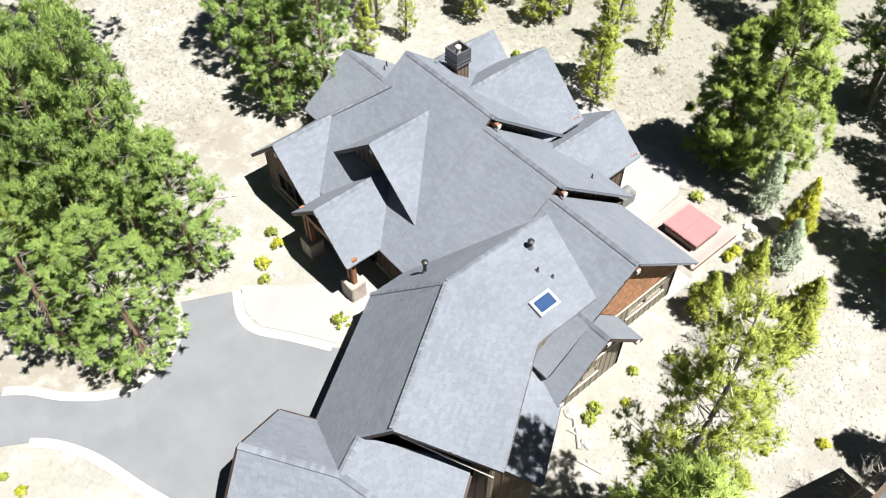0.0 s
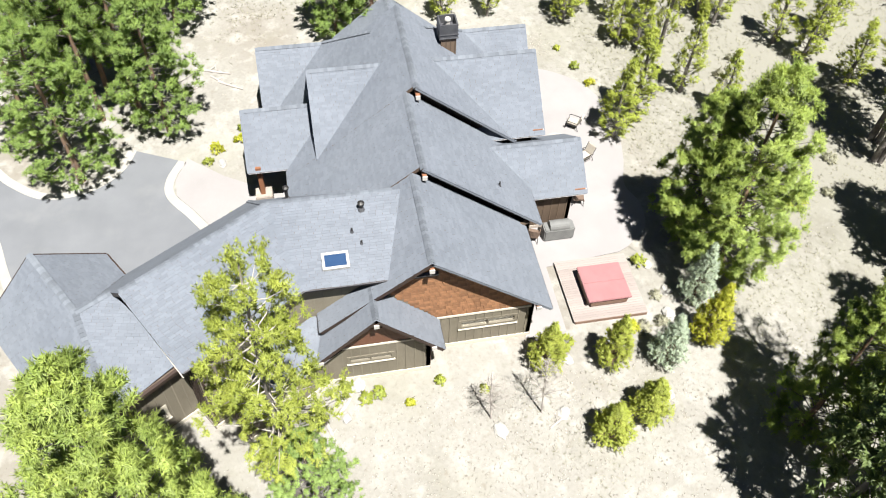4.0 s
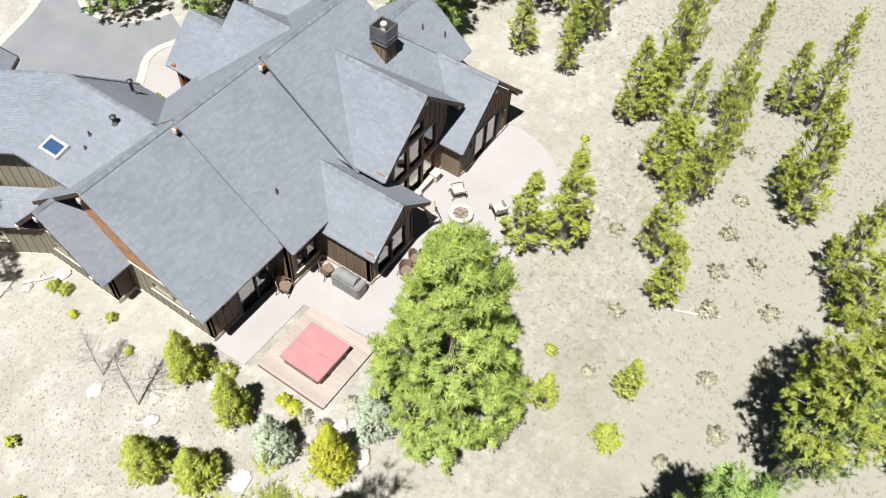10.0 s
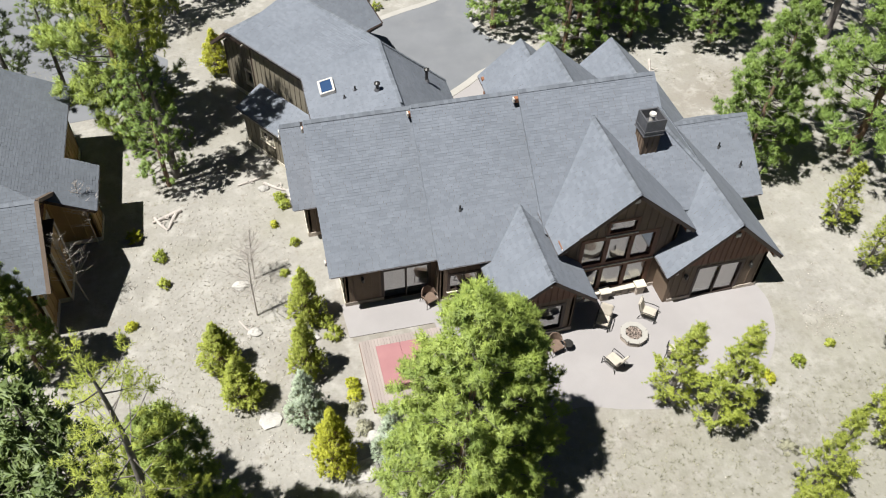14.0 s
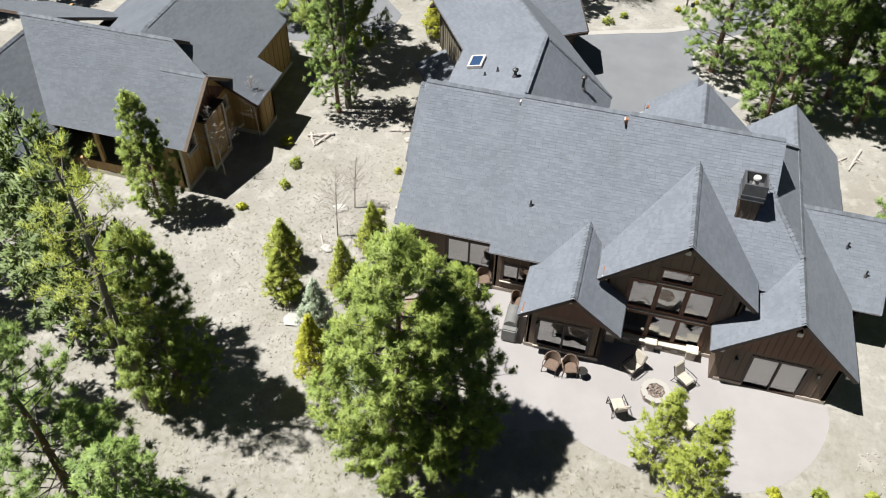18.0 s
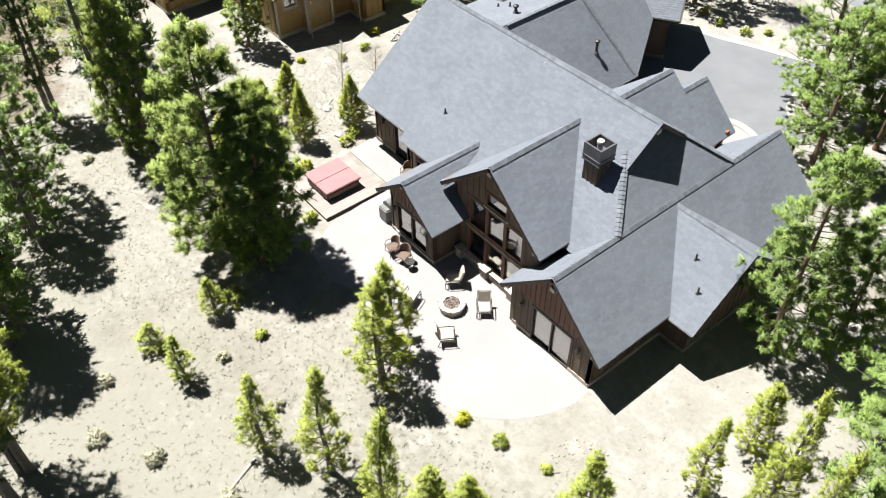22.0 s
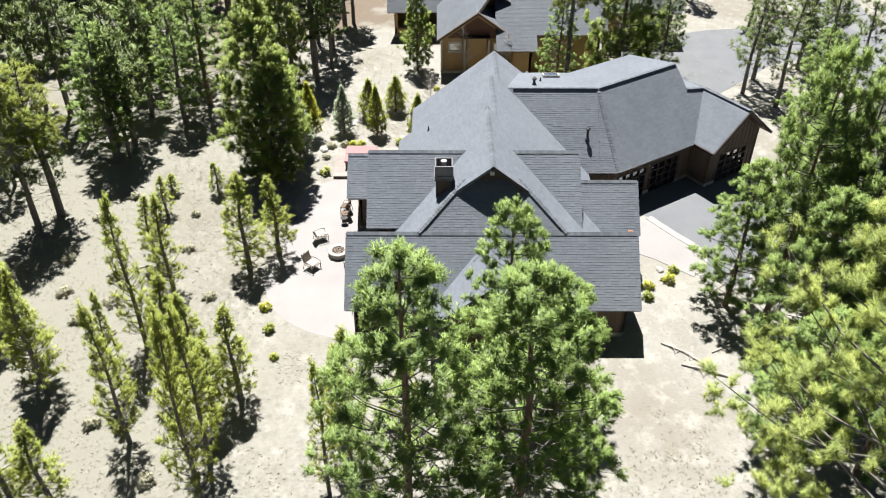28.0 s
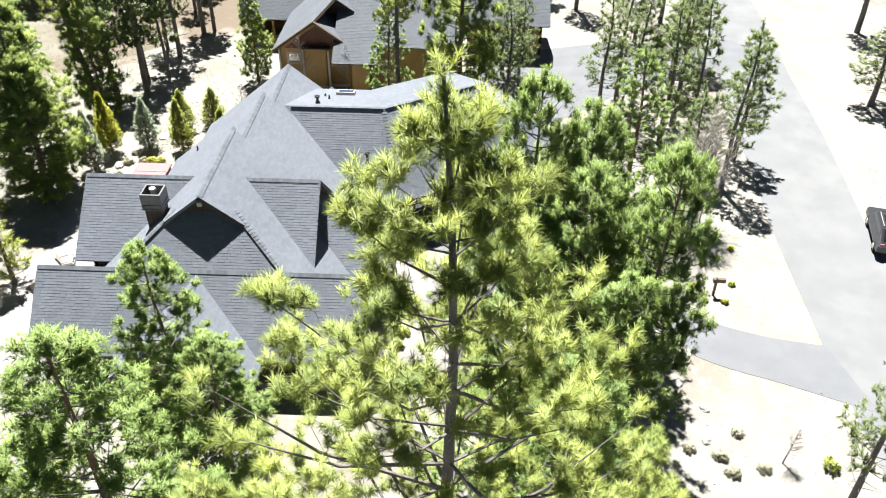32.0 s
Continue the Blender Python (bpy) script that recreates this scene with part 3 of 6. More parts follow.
# cross gables
gable_roof(house, (-24.65, 20.45), (-24.65, 32.55), 7.44, 3.43, 0.87)
gable_roof(house, (-20.4, 26.8), (-20.4, 34.25), 4.72, 2.3, 0.8)
CS, CZ = 0.93, 5.33
gable_roof(house, (-29.75, 17.75), (-29.75, 33.5), CZ, 3.08, CS)
gable_roof(house, (-34.15, 25.75), (-28.5, 25.75), 5.15, 3.4, 0.82)
gable_roof(house, (-24.5, 16.75), (-24.5, 21.5), 5.35, 2.45, 0.9)
gable_roof(house, (-15.0, 22.05), (-10.0, 22.05), 5.65, 3.05, 1.0, ends=(False, True))
# hipped east end below the small gable
def main_n(y):
    return TOP - S * abs(y - 25.6)


def hip_z(x):
    return CZ + CS * (x + 29.75)


XE = -27.55
ye = (TOP - hip_z(XE)) / S
yl = (TOP - CZ) / S
facet(house, [(-29.72, 25.6 + yl, CZ + 0.02), (XE, 25.6 + ye, hip_z(XE)), (XE, 25.6 - ye, hip_z(XE)), (-29.72, 25.6 - yl, CZ + 0.02)])
for sg in (1, -1):
    y1 = (TOP - hip_z(-28.12)) / S
    facet(house, [(-28.05, 25.6 + sg * y1, main_n(25.6 + sg * y1)), (-29.74, 25.6 + sg * yl, CZ + 0.01), *(((-28.9, 31.0, main_n(31.0)), (-28.05, 31.0, main_n(31.0))) if sg > 0 else ((-28.05, 25.6 - 6.23, main_n(25.6 - 6.23)),))])
    line_caps(house, (-29.75, 25.6 + sg * yl, CZ), (XE, 25.6 + sg * ye, hip_z(XE)))
# bent wing
WD = Vector((0.548, -0.836))
WN = Vector((0.836, 0.548))
WZ = 7.2
slope(house, (-15.87, 25.0), (-15.87, 17.95), (-1, 0), 4.15, 0.98, WZ, rakes=(False, False))
slope(house, (-15.87, 25.0), (-15.87, 17.95), (1, 0), 4.3, 0.22, WZ, rakes=(False, False))
WB = Vector((-15.87, 17.95))
WC = Vector((-11.95, 11.9))
slope(house, WB, WC, -WN, 4.15, 0.98, WZ, rakes=(False, True))
# hipped wedge where the wing bends
WLOW = WZ - 4.15 * 0.98
facet(house, [(-15.87, 17.95, WZ), (-20.02, 17.95, WLOW), (-20.02, 16.711, WLOW)], thick=0.16)
facet(house, [(-15.87, 17.95, WZ), (-20.02, 16.711, WLOW), (*(WB - WN * 4.15), WLOW)], thick=0.16)
line_caps(house, (-20.02, 16.711, WLOW), (-15.87, 17.95, WZ))
slope(house, WB, WC, WN, 4.3, 0.22, WZ, rakes=(False, True))
caps(house, (-15.87, 23.6), WB, WZ, 0.22, 0.98)
caps(house, WB, WC, WZ, 0.22, 0.98)
sb = WB + WN * 3.9 + WD * 0.6
sc = WC + WN * 3.9 - WD * 1.4
slope(house, sb, sc, WN, 1.9, 0.35, 3.5, rakes=(True, True))
wall(house, tuple(sc + WN * 1.5), tuple(sb + WN * 1.5), 0, 2.8, [(1.5, 2.6, 1.3, 1.9)], mat=SUNLIT_SIDING)
window(house, tuple(sc + WN * 1.5), tuple(sb + WN * 1.5), (1.5, 2.6, 1.3, 1.9), (2, 1), frame_mat=TRIM_PALE)
wall(house, tuple(sb + WN * 1.5), tuple(sb - WN * 0.2), 0, [(0, 2.8), (1.7, 3.3)])
wall(house, tuple(sc - WN * 0.2), tuple(sc + WN * 1.5), 0, [(0, 3.3), (1.7, 2.8)])
# garage roof beyond the wing's end: a cross gable to the drive, a low slope to the far side
def wing_at(u, n, z):
    q = WC + WD * u + WN * n
    return Vector((q.x, q.y, z))


GZ = 5.6
RE = wing_at(1.6, -1.63, GZ)
HT = wing_at(0.0, -1.4, WZ - 0.98 * 1.4)
facet(house, [wing_at(1.6, -5.85, GZ), RE, wing_at(-1.35, -4.1, 3.2), wing_at(-1.35, -5.85, 3.2)])
facet(house, [HT, RE, wing_at(0.0, -2.96, 4.3)])
facet(house, [HT, RE, wing_at(2.85, 3.0, 4.59), wing_at(-0.5, 3.0, 4.84)])
facet(house, [wing_at(1.6, -5.85, GZ), RE, wing_at(2.85, 3.0, 4.59), wing_at(4.6, 3.0, 3.2), wing_at(4.6, -5.85, 3.2)])
line_caps(house, wing_at(1.6, -5.85, GZ), RE)
line_caps(house, RE, HT)
line_caps(house, wing_at(2.85, 3.0, 4.59), RE)
for a, b in ((wing_at(1.6, -5.86, GZ), wing_at(-1.35, -5.86, 3.2)), (wing_at(1.6, -5.86, GZ), wing_at(4.6, -5.86, 3.2)), (wing_at(-1.36, -5.85, 3.2), wing_at(-1.36, -4.1, 3.2)), (wing_at(-0.5, 3.02, 4.84), wing_at(2.85, 3.02, 4.59)), (wing_at(2.85, 3.02, 4.59), wing_at(4.6, 3.02, 3.2))):
    part("rake_board", tube([a - Vector((0, 0, 0.13)), b - Vector((0, 0, 0.13))], [0.13, 0.13], 4), TRIM, house)
# pale beam below the wing's end gable
part("rake_beam", tube([wing_at(-0.05, 0.25, 6.72), wing_at(-0.05, 3.95, 5.35)], [0.045, 0.045], 4), TRIM_PALE, house)

# walls, seen from outside
def gable_top(width, low, rise, centre=None):
    c = width / 2 if centre is None else centre
    return [(0, low), (c, low + c * rise), (width, low + c * rise - (width - c) * rise)]


# gable end over the tub side
NE_DOORS = [(1.9, 4.2, 0.05, 2.15)]
w_tub = wall(house, (-11.7, 21.0), (-11.7, 29.75), 0, [(0, 4.6), (3.6, 7.2), (8.75, 3.2)], [(5.2, 7.9, 1.5, 2.0)], mat=SUNLIT_SIDING)
window(house, (-11.7, 21.0), (-11.7, 29.75), (5.2, 7.9, 1.5, 2.0), (2, 1), frame_mat=SUNLIT_SIDING)
wall(house, (-11.7, 29.75), (-16.4, 29.75), 0, 3.3, NE_DOORS)
window(house, (-11.7, 29.75), (-16.4, 29.75), NE_DOORS[0], (2, 1), "patio_door", blind=0.8, sill=False)
wall(house, (-16.2, 29.75), (-16.2, 30.6), 0, 3.3)
wall(house, (-16.2, 30.6), (-18.6, 30.6), 0, 3.2, [(0.5, 2.0, 0.9, 2.0)])
window(house, (-16.2, 30.6), (-18.6, 30.6), (0.5, 2.0, 0.9, 2.0), (2, 1))
wall(house, (-18.5, 30.0), (-18.5, 33.65), 0, 2.9)
AW = [(0.55, 2.95, 0.35, 2.15)]
wall(house, (-18.5, 33.65), (-22.0, 33.65), 0, gable_top(3.5, 2.85, 0.8), AW)
window(house, (-18.5, 33.65), (-22.0, 33.65), AW[0], (2, 1), blind=0.55, bar=0.1)
wall(house, (-22.0, 33.65), (-22.0, 31.0), 0, 2.9)
BW = [(1.1, 4.9, 0.5, 2.2), (1.1, 4.9, 2.45, 4.25), (2.3, 3.7, 4.5, 5.25)]
wall(house, (-21.6, 31.95), (-27.6, 31.95), 0, gable_top(6.0, 4.48, 0.87), BW)
window(house, (-21.6, 31.95), (-27.6, 31.95), BW[0], (3, 1), bar=0.2, frame_mat=REDWOOD)
window(house, (-21.6, 31.95), (-27.6, 31.95), BW[1], (3, 1), bar=0.2, frame_mat=REDWOOD)
window(house, (-21.6, 31.95), (-27.6, 31.95), BW[2], (1, 1), frame_mat=REDWOOD)
wall(house, (-27.6, 31.95), (-27.6, 26.0), 0, 4.4)
wall(house, (-27.3, 33.15), (-27.3, 31.0), 0, 2.7)
wall(house, (-21.6, 26.0), (-21.6, 31.95), 3.0, 4.4)
CW = [(1.25, 3.65, 0.1, 2.25)]
wall(house, (-27.3, 33.15), (-32.2, 33.15), 0, gable_top(4.9, 2.68, CS), CW)
window(house, (-27.3, 33.15), (-32.2, 33.15), CW[0], (2, 1), "patio_door", blind=0.9, sill=False)
wall(house, (-32.2, 33.15), (-32.2, 28.4), 0, 2.65)
wall(house, (-32.2, 28.4), (-33.6, 28.4), 0, 2.6)
wall(house, (-33.6, 28.4), (-33.6, 23.1), 0, gable_top(5.3, 2.7, 0.82))
wall(house, (-33.6, 23.1), (-32.2, 23.1), 0, 2.6)
wall(house, (-32.2, 23.1), (-32.2, 18.3), 0, 2.65, [(1.5, 3.0, 1.0, 2.0)])
window(house, (-32.2, 23.1), (-32.2, 18.3), (1.5, 3.0, 1.0, 2.0), (2, 1))
LW = [(1.2, 3.6, 0.9, 2.1)]
wall(house, (-32.2, 18.3), (-27.35, 18.3), 0, gable_top(4.85, 2.68, CS), LW)
window(house, (-32.2, 18.3), (-27.35, 18.3), LW[0], (3, 1))
wall(house, (-27.35, 18.3), (-27.35, 19.4), 0, 2.7)
DW = [(2.3, 3.9, 0.05, 2.3)]
wall(house, (-27.35, 19.4), (-19.2, 19.4), 0, 3.2, DW)
window(house, (-27.35, 19.4), (-19.2, 19.4), DW[0], (2, 1), "front_door", sill=False)
wall(house, (-27.4, 21.0), (-21.8, 21.0), 3.6, gable_top(5.6, 4.7, 0.87))
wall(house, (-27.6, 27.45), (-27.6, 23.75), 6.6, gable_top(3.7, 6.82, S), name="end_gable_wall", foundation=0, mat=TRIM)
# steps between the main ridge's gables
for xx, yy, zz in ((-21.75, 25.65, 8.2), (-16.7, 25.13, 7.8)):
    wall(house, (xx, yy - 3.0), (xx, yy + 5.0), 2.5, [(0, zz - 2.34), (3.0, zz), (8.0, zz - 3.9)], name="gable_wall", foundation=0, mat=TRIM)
# small gable beside the tub side
SW = [(1.2, 3.2, 1.55, 1.95)]
w_sg = wall(house, (-10.6, 19.55), (-10.6, 24.55), 0, gable_top(5.0, 2.9, 1.0), SW, mat=SUNLIT_SIDING)
window(house, (-10.6, 19.55), (-10.6, 24.55), SW[0], (2, 1), frame_mat=SUNLIT_SIDING)
wall(house, (-10.6, 24.55), (-11.7, 24.55), 0, 2.9)
wall(house, (-12.2, 19.55), (-10.6, 19.55), 0, 2.9)
# bent wing walls
e0 = (-12.1, 24.0)
e1 = (-12.1, 19.05)
e2 = tuple(WC + WN * 3.8 - WD * 0.55)
wall(house, e1, e0, 0, 6.1, mat=SUNLIT_SIDING)
wall(house, e2, e1, 0, 6.1, [(3.2, 4.4, 1.2, 2.0)], mat=SUNLIT_SIDING)
w0 = tuple(WC - WN * 3.6 - WD * 0.55)
w1 = (-19.47, 16.9)
w2 = (-19.47, 19.4)
GD = [(0.5, 3.1, 0.02, 2.3), (3.6, 6.2, 0.02, 2.3)]
wall(house, w2, w1, 0, 3.5)
wall(house, w1, w0, 0, 3.5, GD)
# end wall in near-black trim colour, which stands in for the overhang's shade
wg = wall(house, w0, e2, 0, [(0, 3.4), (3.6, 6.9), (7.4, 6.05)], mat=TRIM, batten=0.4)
for g in GD:
    window(house, w1, w0, g, (4, 4), "garage_door", sill=False, bar=0.1)
# garage cross gable
def wing_xy(u, n):
    return tuple(wing_at(u, n, 0))[:2]


f0, f1, b1, b0 = wing_xy(-0.85, -5.25), wing_xy(4.05, -5.25), wing_xy(4.05, 2.5), wing_xy(-0.85, 2.5)
FD = [(1.0, 3.9, 0.02, 2.3)]
wall(house, f0, f1, 0, gable_top(4.9, 3.3, 0.8), FD)
window(house, f0, f1, FD[0], (4, 4), "garage_door", sill=False, bar=0.1)
wall(house, f1, b1, 0, 3.2)
wall(house, b1, b0, 0, [(0, 3.3), (1.4, 4.4), (4.9, 4.6)], [(1.9, 3.2, 1.2, 2.1)], mat=SUNLIT_SIDING)
window(house, b1, b0, (1.9, 3.2, 1.2, 2.1), (2, 1), frame_mat=TRIM_PALE)
wall(house, b0, f0, 0, 3.2)
# red-brown boards in the gable tops
wall(house, (-27.33, 33.185), (-32.17, 33.185), 2.55, gable_top(4.84, 2.71, CS), thick=0.03, mat=REDWOOD, name="gable_boarding", foundation=0, batten=0.3)
wall(house, (-18.53, 33.685), (-21.97, 33.685), 2.55, gable_top(3.44, 2.86, 0.8), thick=0.03, mat=REDWOOD, name="gable_boarding", foundation=0, batten=0.3)
wall(house, (-32.17, 18.265), (-27.38, 18.265), 2.55, gable_top(4.79, 2.71, CS), thick=0.03, mat=REDWOOD, name="gable_boarding", foundation=0, batten=0.3)

# cedar shingles in the tub-side gable and a pale band under them
cedar_rng = random.Random(3)
r = 0
z = 2.75
while z < 7.2:
    y0 = max(24.6 - (7.0 - z) / S, 22.3 + max(0, 5.4 - z) * 0.95)
    y1 = 24.6 + (7.0 - z) / S - 0.15
    y = y0 + cedar_rng.random() * 0.2
    while y < y1 - 0.1:
        wd = cedar_rng.uniform(0.24, 0.4)
        if y + wd < y1:
            piece("cedar_shingle", CEDAR, w_tub, spread_block((-11.672, y + wd / 2, z + 0.1), (0.022 + cedar_rng.random() * 0.012, wd - 0.012, 0.24), 0, 0, -4))
        y += wd
    z += 0.2
piece("trim_band", TRIM_PALE, w_tub, spread_block((-11.66, 26.9, 2.64), (0.07, 5.4, 0.12)))
piece("trim_band", TRIM_PALE, w_sg, spread_block((-10.57, 22.05, 2.85), (0.06, 5.0, 0.1)))
piece("gable_board", REDWOOD, w_sg, spread_block((-10.585, 22.05, 3.25), (0.03, 3.2, 0.6)))
piece("gable_board", REDWOOD, w_sg, spread_block((-10.585, 22.05, 3.85), (0.03, 2.0, 0.6)))
# beam ends in the gables
for ax, ay, az, ox, oy in ((-24.6, 32.5, 7.0, 0, 1), (-20.25, 34.2, 4.4, 0, 1), (-29.75, 33.45, 4.6, 0, 1), (-21.0, 25.65, 8.05, 1, 0), (-15.95, 25.13, 7.65, 1, 0),
                           (-10.98, 24.6, 7.2, 1, 0), (-9.95, 22.05, 5.2, 1, 0), (-24.6, 20.5, 6.95, 0, -1), (-24.5, 16.8, 5.0, 0, -1), (-29.75, 17.8, 4.6, 0, -1), (-28.05, 25.65, 8.05, -1, 0)):
    beam_end(house, (ax, ay, az), (ox, oy))
for ax, ay, az in ((-21.5, 32.5, 4.55), (-27.7, 32.5, 4.5), (-18.35, 34.2, 2.95), (-22.2, 34.2, 2.95), (-27.1, 33.45, 2.6), (-32.4, 33.45, 2.6)):
    beam_end(house, (ax, ay, az), (0, 1))
for ax, ay, az in ((-10.98, 29.7, 3.35), (-9.95, 24.6, 2.85), (-9.95, 19.5, 2.85)):
    beam_end(house, (ax, ay, az), (1, 0))

# chimney
CX, CY = -27.0, 28.25
chim = part("chimney", box((CX - 0.42, CY - 0.42, 4.0), (CX + 0.42, CY + 0.42, 7.25)), SIDING, house)
WM[chim] = Matrix()
for i in range(4):
    d = -0.38 + i * 0.253
    piece("batten", SIDING, chim, spread_block((CX + d, CY + 0.43, 5.6), (0.05, 0.03, 3.2)))
    piece("batten", SIDING, chim, spread_block((CX + 0.43, CY + d, 5.6), (0.03, 0.05, 3.2)))
    piece("batten", SIDING, chim, spread_block((CX - 0.43, CY + d, 5.6), (0.03, 0.05, 3.2)))
bm = bmesh.new()
for lo, hi in (((-0.5, -0.5, 7.25), (-0.42, 0.5, 8.1)), ((0.42, -0.5, 7.25), (0.5, 0.5, 8.1)), ((-0.42, -0.5, 7.25), (0.42, -0.42, 8.1)), ((-0.42, 0.42, 7.25), (0.42, 0.5, 8.1)), ((-0.42, -0.42, 7.25), (0.42, 0.42, 7.6))):
    add_box(bm, (lo[0] + CX, lo[1] + CY, lo[2]), (hi[0] + CX, hi[1] + CY, hi[2]))
cap = part("chimney_cap", bm, FLASHING, chim, "dark metal chimney cap")
part("flue", tube([(CX, CY, 7.5), (CX, CY, 8.1), (CX, CY, 8.11), (CX, CY, 8.2)], [0.13, 0.13, 0.18, 0.16], 14), CAPMETAL, chim, "pale round metal flue")
for zz in (7.22, 7.45):
    part("cap_band", box((CX - 0.53, CY - 0.53, zz), (CX + 0.53, CY + 0.53, zz + 0.05)), FLASHING, chim)

# skylight
sk = pose(-12.68, 20.68, 7.2 - 0.22 * 3.19 + 0.03, 0, math.degrees(math.atan(0.22)), 0)
bm = bmesh.new()
for lo, hi in (((-0.4, -0.58, 0), (-0.29, 0.58, 0.16)), ((0.29, -0.58, 0), (0.4, 0.58, 0.16)), ((-0.29, -0.58, 0), (0.29, -0.47, 0.16)), ((-0.29, 0.47, 0), (0.29, 0.58, 0.16))):
    add_box(bm, lo, hi, sk)
skylight = part("skylight", bm, CAPMETAL, house, "pale framed flat skylight")
WM[skylight] = Matrix()
part("pane", box((-0.3, -0.48, 0.1), (0.3, 0.48, 0.14), sk), SKYGLASS, skylight)


def roof_pipe(x, y, z, h, r=0.045, hood=False):
    p = part("vent_pipe", tube([(x, y, z - 0.2), (x, y, z + h)], [r, r], 10), BLACKMETAL, house)
    WM[p] = Matrix()
    part("flange", tube([(x, y, z - 0.02), (x, y, z + 0.12)], [r * 2.0, r * 1.2], 10), FLASHING, p)
    if hood:
        part("rain_hood", tube([(x, y, z + h - 0.06), (x, y, z + h + 0.03), (x, y, z + h + 0.1)], [r * 1.8, r * 1.9, r * 0.6], 10), BLACKMETAL, p)


roof_pipe(-18.4, 18.75, 4.75, 0.75, 0.085, True)
roof_pipe(-15.05, 22.1, 7.05, 0.4, 0.085, True)
roof_pipe(-14.0, 21.55, 6.8, 0.25)
roof_pipe(-13.4, 21.9, 6.65, 0.2)
roof_pipe(-17.5, 29.2, 4.85, 0.3)
roof_pipe(-32.2, 27.0, 4.1, 0.35)
roof_pipe(-33.2, 27.9, 3.4, 0.35)

# portico posts on stone piers
for px in (-26.4, -22.6):
    pier = part("stone_pier", box((px - 0.5, 16.85, 0), (px + 0.5, 17.75, 1.15), bevel=0.04), STONE, house)
    for q in (-0.18, 0.18):
        part("timber_post", box((px + q - 0.11, 17.15, 1.15), (px + q + 0.11, 17.4, 3.3 if q else 3.3), bevel=0.015), TIMBER, house)
part("portico_beam", box((-26.9, 17.12, 3.0), (-22.1, 17.42, 3.35), bevel=0.02), TIMBER, house)

# ---- ground, drive and road ----
gx = np.linspace(-260, 260, 131)
verts = [(x - 20, y + 20, 0.0 if abs(x) < 90 and abs(y) < 90 else 0.6 * noise.noise(Vector((x * 0.02, y * 0.02, 0)))) for y in gx for x in gx]
faces = [(j * 131 + i, j * 131 + i + 1, (j + 1) * 131 + i + 1, (j + 1) * 131 + i) for j in range(130) for i in range(130)]
ground = tagged(place("ground", mesh_of("ground", verts, faces, GROUND)), "pale dusty ground with gravel and dry needles", "ground", kind="structure")


def smooth_line(points, n=8, closed=False):
    pts = [Vector((*p, 0)) for p in points]
    out = []
    m = len(pts)
    for i in range(m if closed else m - 1):
        if closed:
            a, b, c, d = pts[i - 1], pts[i], pts[(i + 1) % m], pts[(i + 2) % m]
        else:
            a, b, c, d = pts[max(i - 1, 0)], pts[i], pts[i + 1], pts[min(i + 2, m - 1)]
        for k in range(n):
            t = k / n
            out.append(0.5 * (2 * b + (c - a) * t + (2 * a - 5 * b + 4 * c - d) * t * t + (3 * b - a - 3 * c + d) * t ** 3))
    if not closed:
        out.append(pts[-1])
    return out


def plate(name, outline, z, mat, label, category, low=-0.3):
    """A flat slab with a given outline, its top at z."""
    bm = bmesh.new()
    top = [bm.verts.new((p[0], p[1], z)) for p in outline]
    f = bm.faces.new(top)
    if f.normal.z < 0 or sum(a[0] * b[1] - b[0] * a[1] for a, b in zip(outline, list(outline[1:]) + [outline[0]])) < 0:
        f.normal_flip()
    ext = bmesh.ops.extrude_face_region(bm, geom=[f])
    vs = [v for v in ext["geom"] if isinstance(v, bmesh.types.BMVert)]
    bmesh.ops.translate(bm, verts=vs, vec=(0, 0, low - z))
    bmesh.ops.recalc_face_normals(bm, faces=bm.faces)
    me = bpy.data.meshes.new(name)
    bm.to_mesh(me)
    bm.free()
    me.materials.append(mat)
    return tagged(place(name, me), label, category, kind="structure")


def strip(name, line, width, z0, z1, mat, label, category, kind="structure"):
    """A kerb or ribbon of even width along a line."""
    verts, faces = [], []
    for i, p in enumerate(line):
        d = (line[min(i + 1, len(line) - 1)] - line[max(i - 1, 0)]).normalized()
        s = Vector((-d.y, d.x, 0)) * width / 2
        for q, z in ((p - s, z0), (p - s, z1), (p + s, z1), (p + s, z0)):
            verts.append((q.x, q.y, z))
    for i in range(len(line) - 1):
        k = 4 * i
        faces += [(k, k + 1, k + 5, k + 4), (k + 1, k + 2, k + 6, k + 5), (k + 2, k + 3, k + 7, k + 6)]
    return tagged(place(name, mesh_of(name, verts, faces, mat)), label, category, kind=kind)


west_edge = smooth_line([(-32.6, -7.6), (-30.8, -3.5), (-29.7, -0.7), (-28.3, 1.5), (-26.5, 3.1), (-25.1, 5.2), (-25.4, 7.6), (-26.7, 9.1), (-28.2, 9.7)])
east_edge = smooth_line([(-26.8, 12.6), (-25.3, 11.95), (-24.0, 12.05), (-22.4, 13.2), (-20.6, 14.4)])
inner_edge = smooth_line([(-14.5, 5.0), (-17.0, 4.7), (-20.0, 3.6), (-23.0, 2.5), (-25.2, 0.9), (-26.6, -1.6), (-27.4, -3.9), (-27.9, -6.6)])
drive_outline = [tuple(p)[:2] for p in west_edge] + [tuple(p)[:2] for p in east_edge] + [(-18.5, 16.5), (-12.0, 12.0)] + [tuple(p)[:2] for p in inner_edge]
plate("driveway", drive_outline, 0.02, ASPHALT, "smooth dark grey asphalt driveway", "driveway")
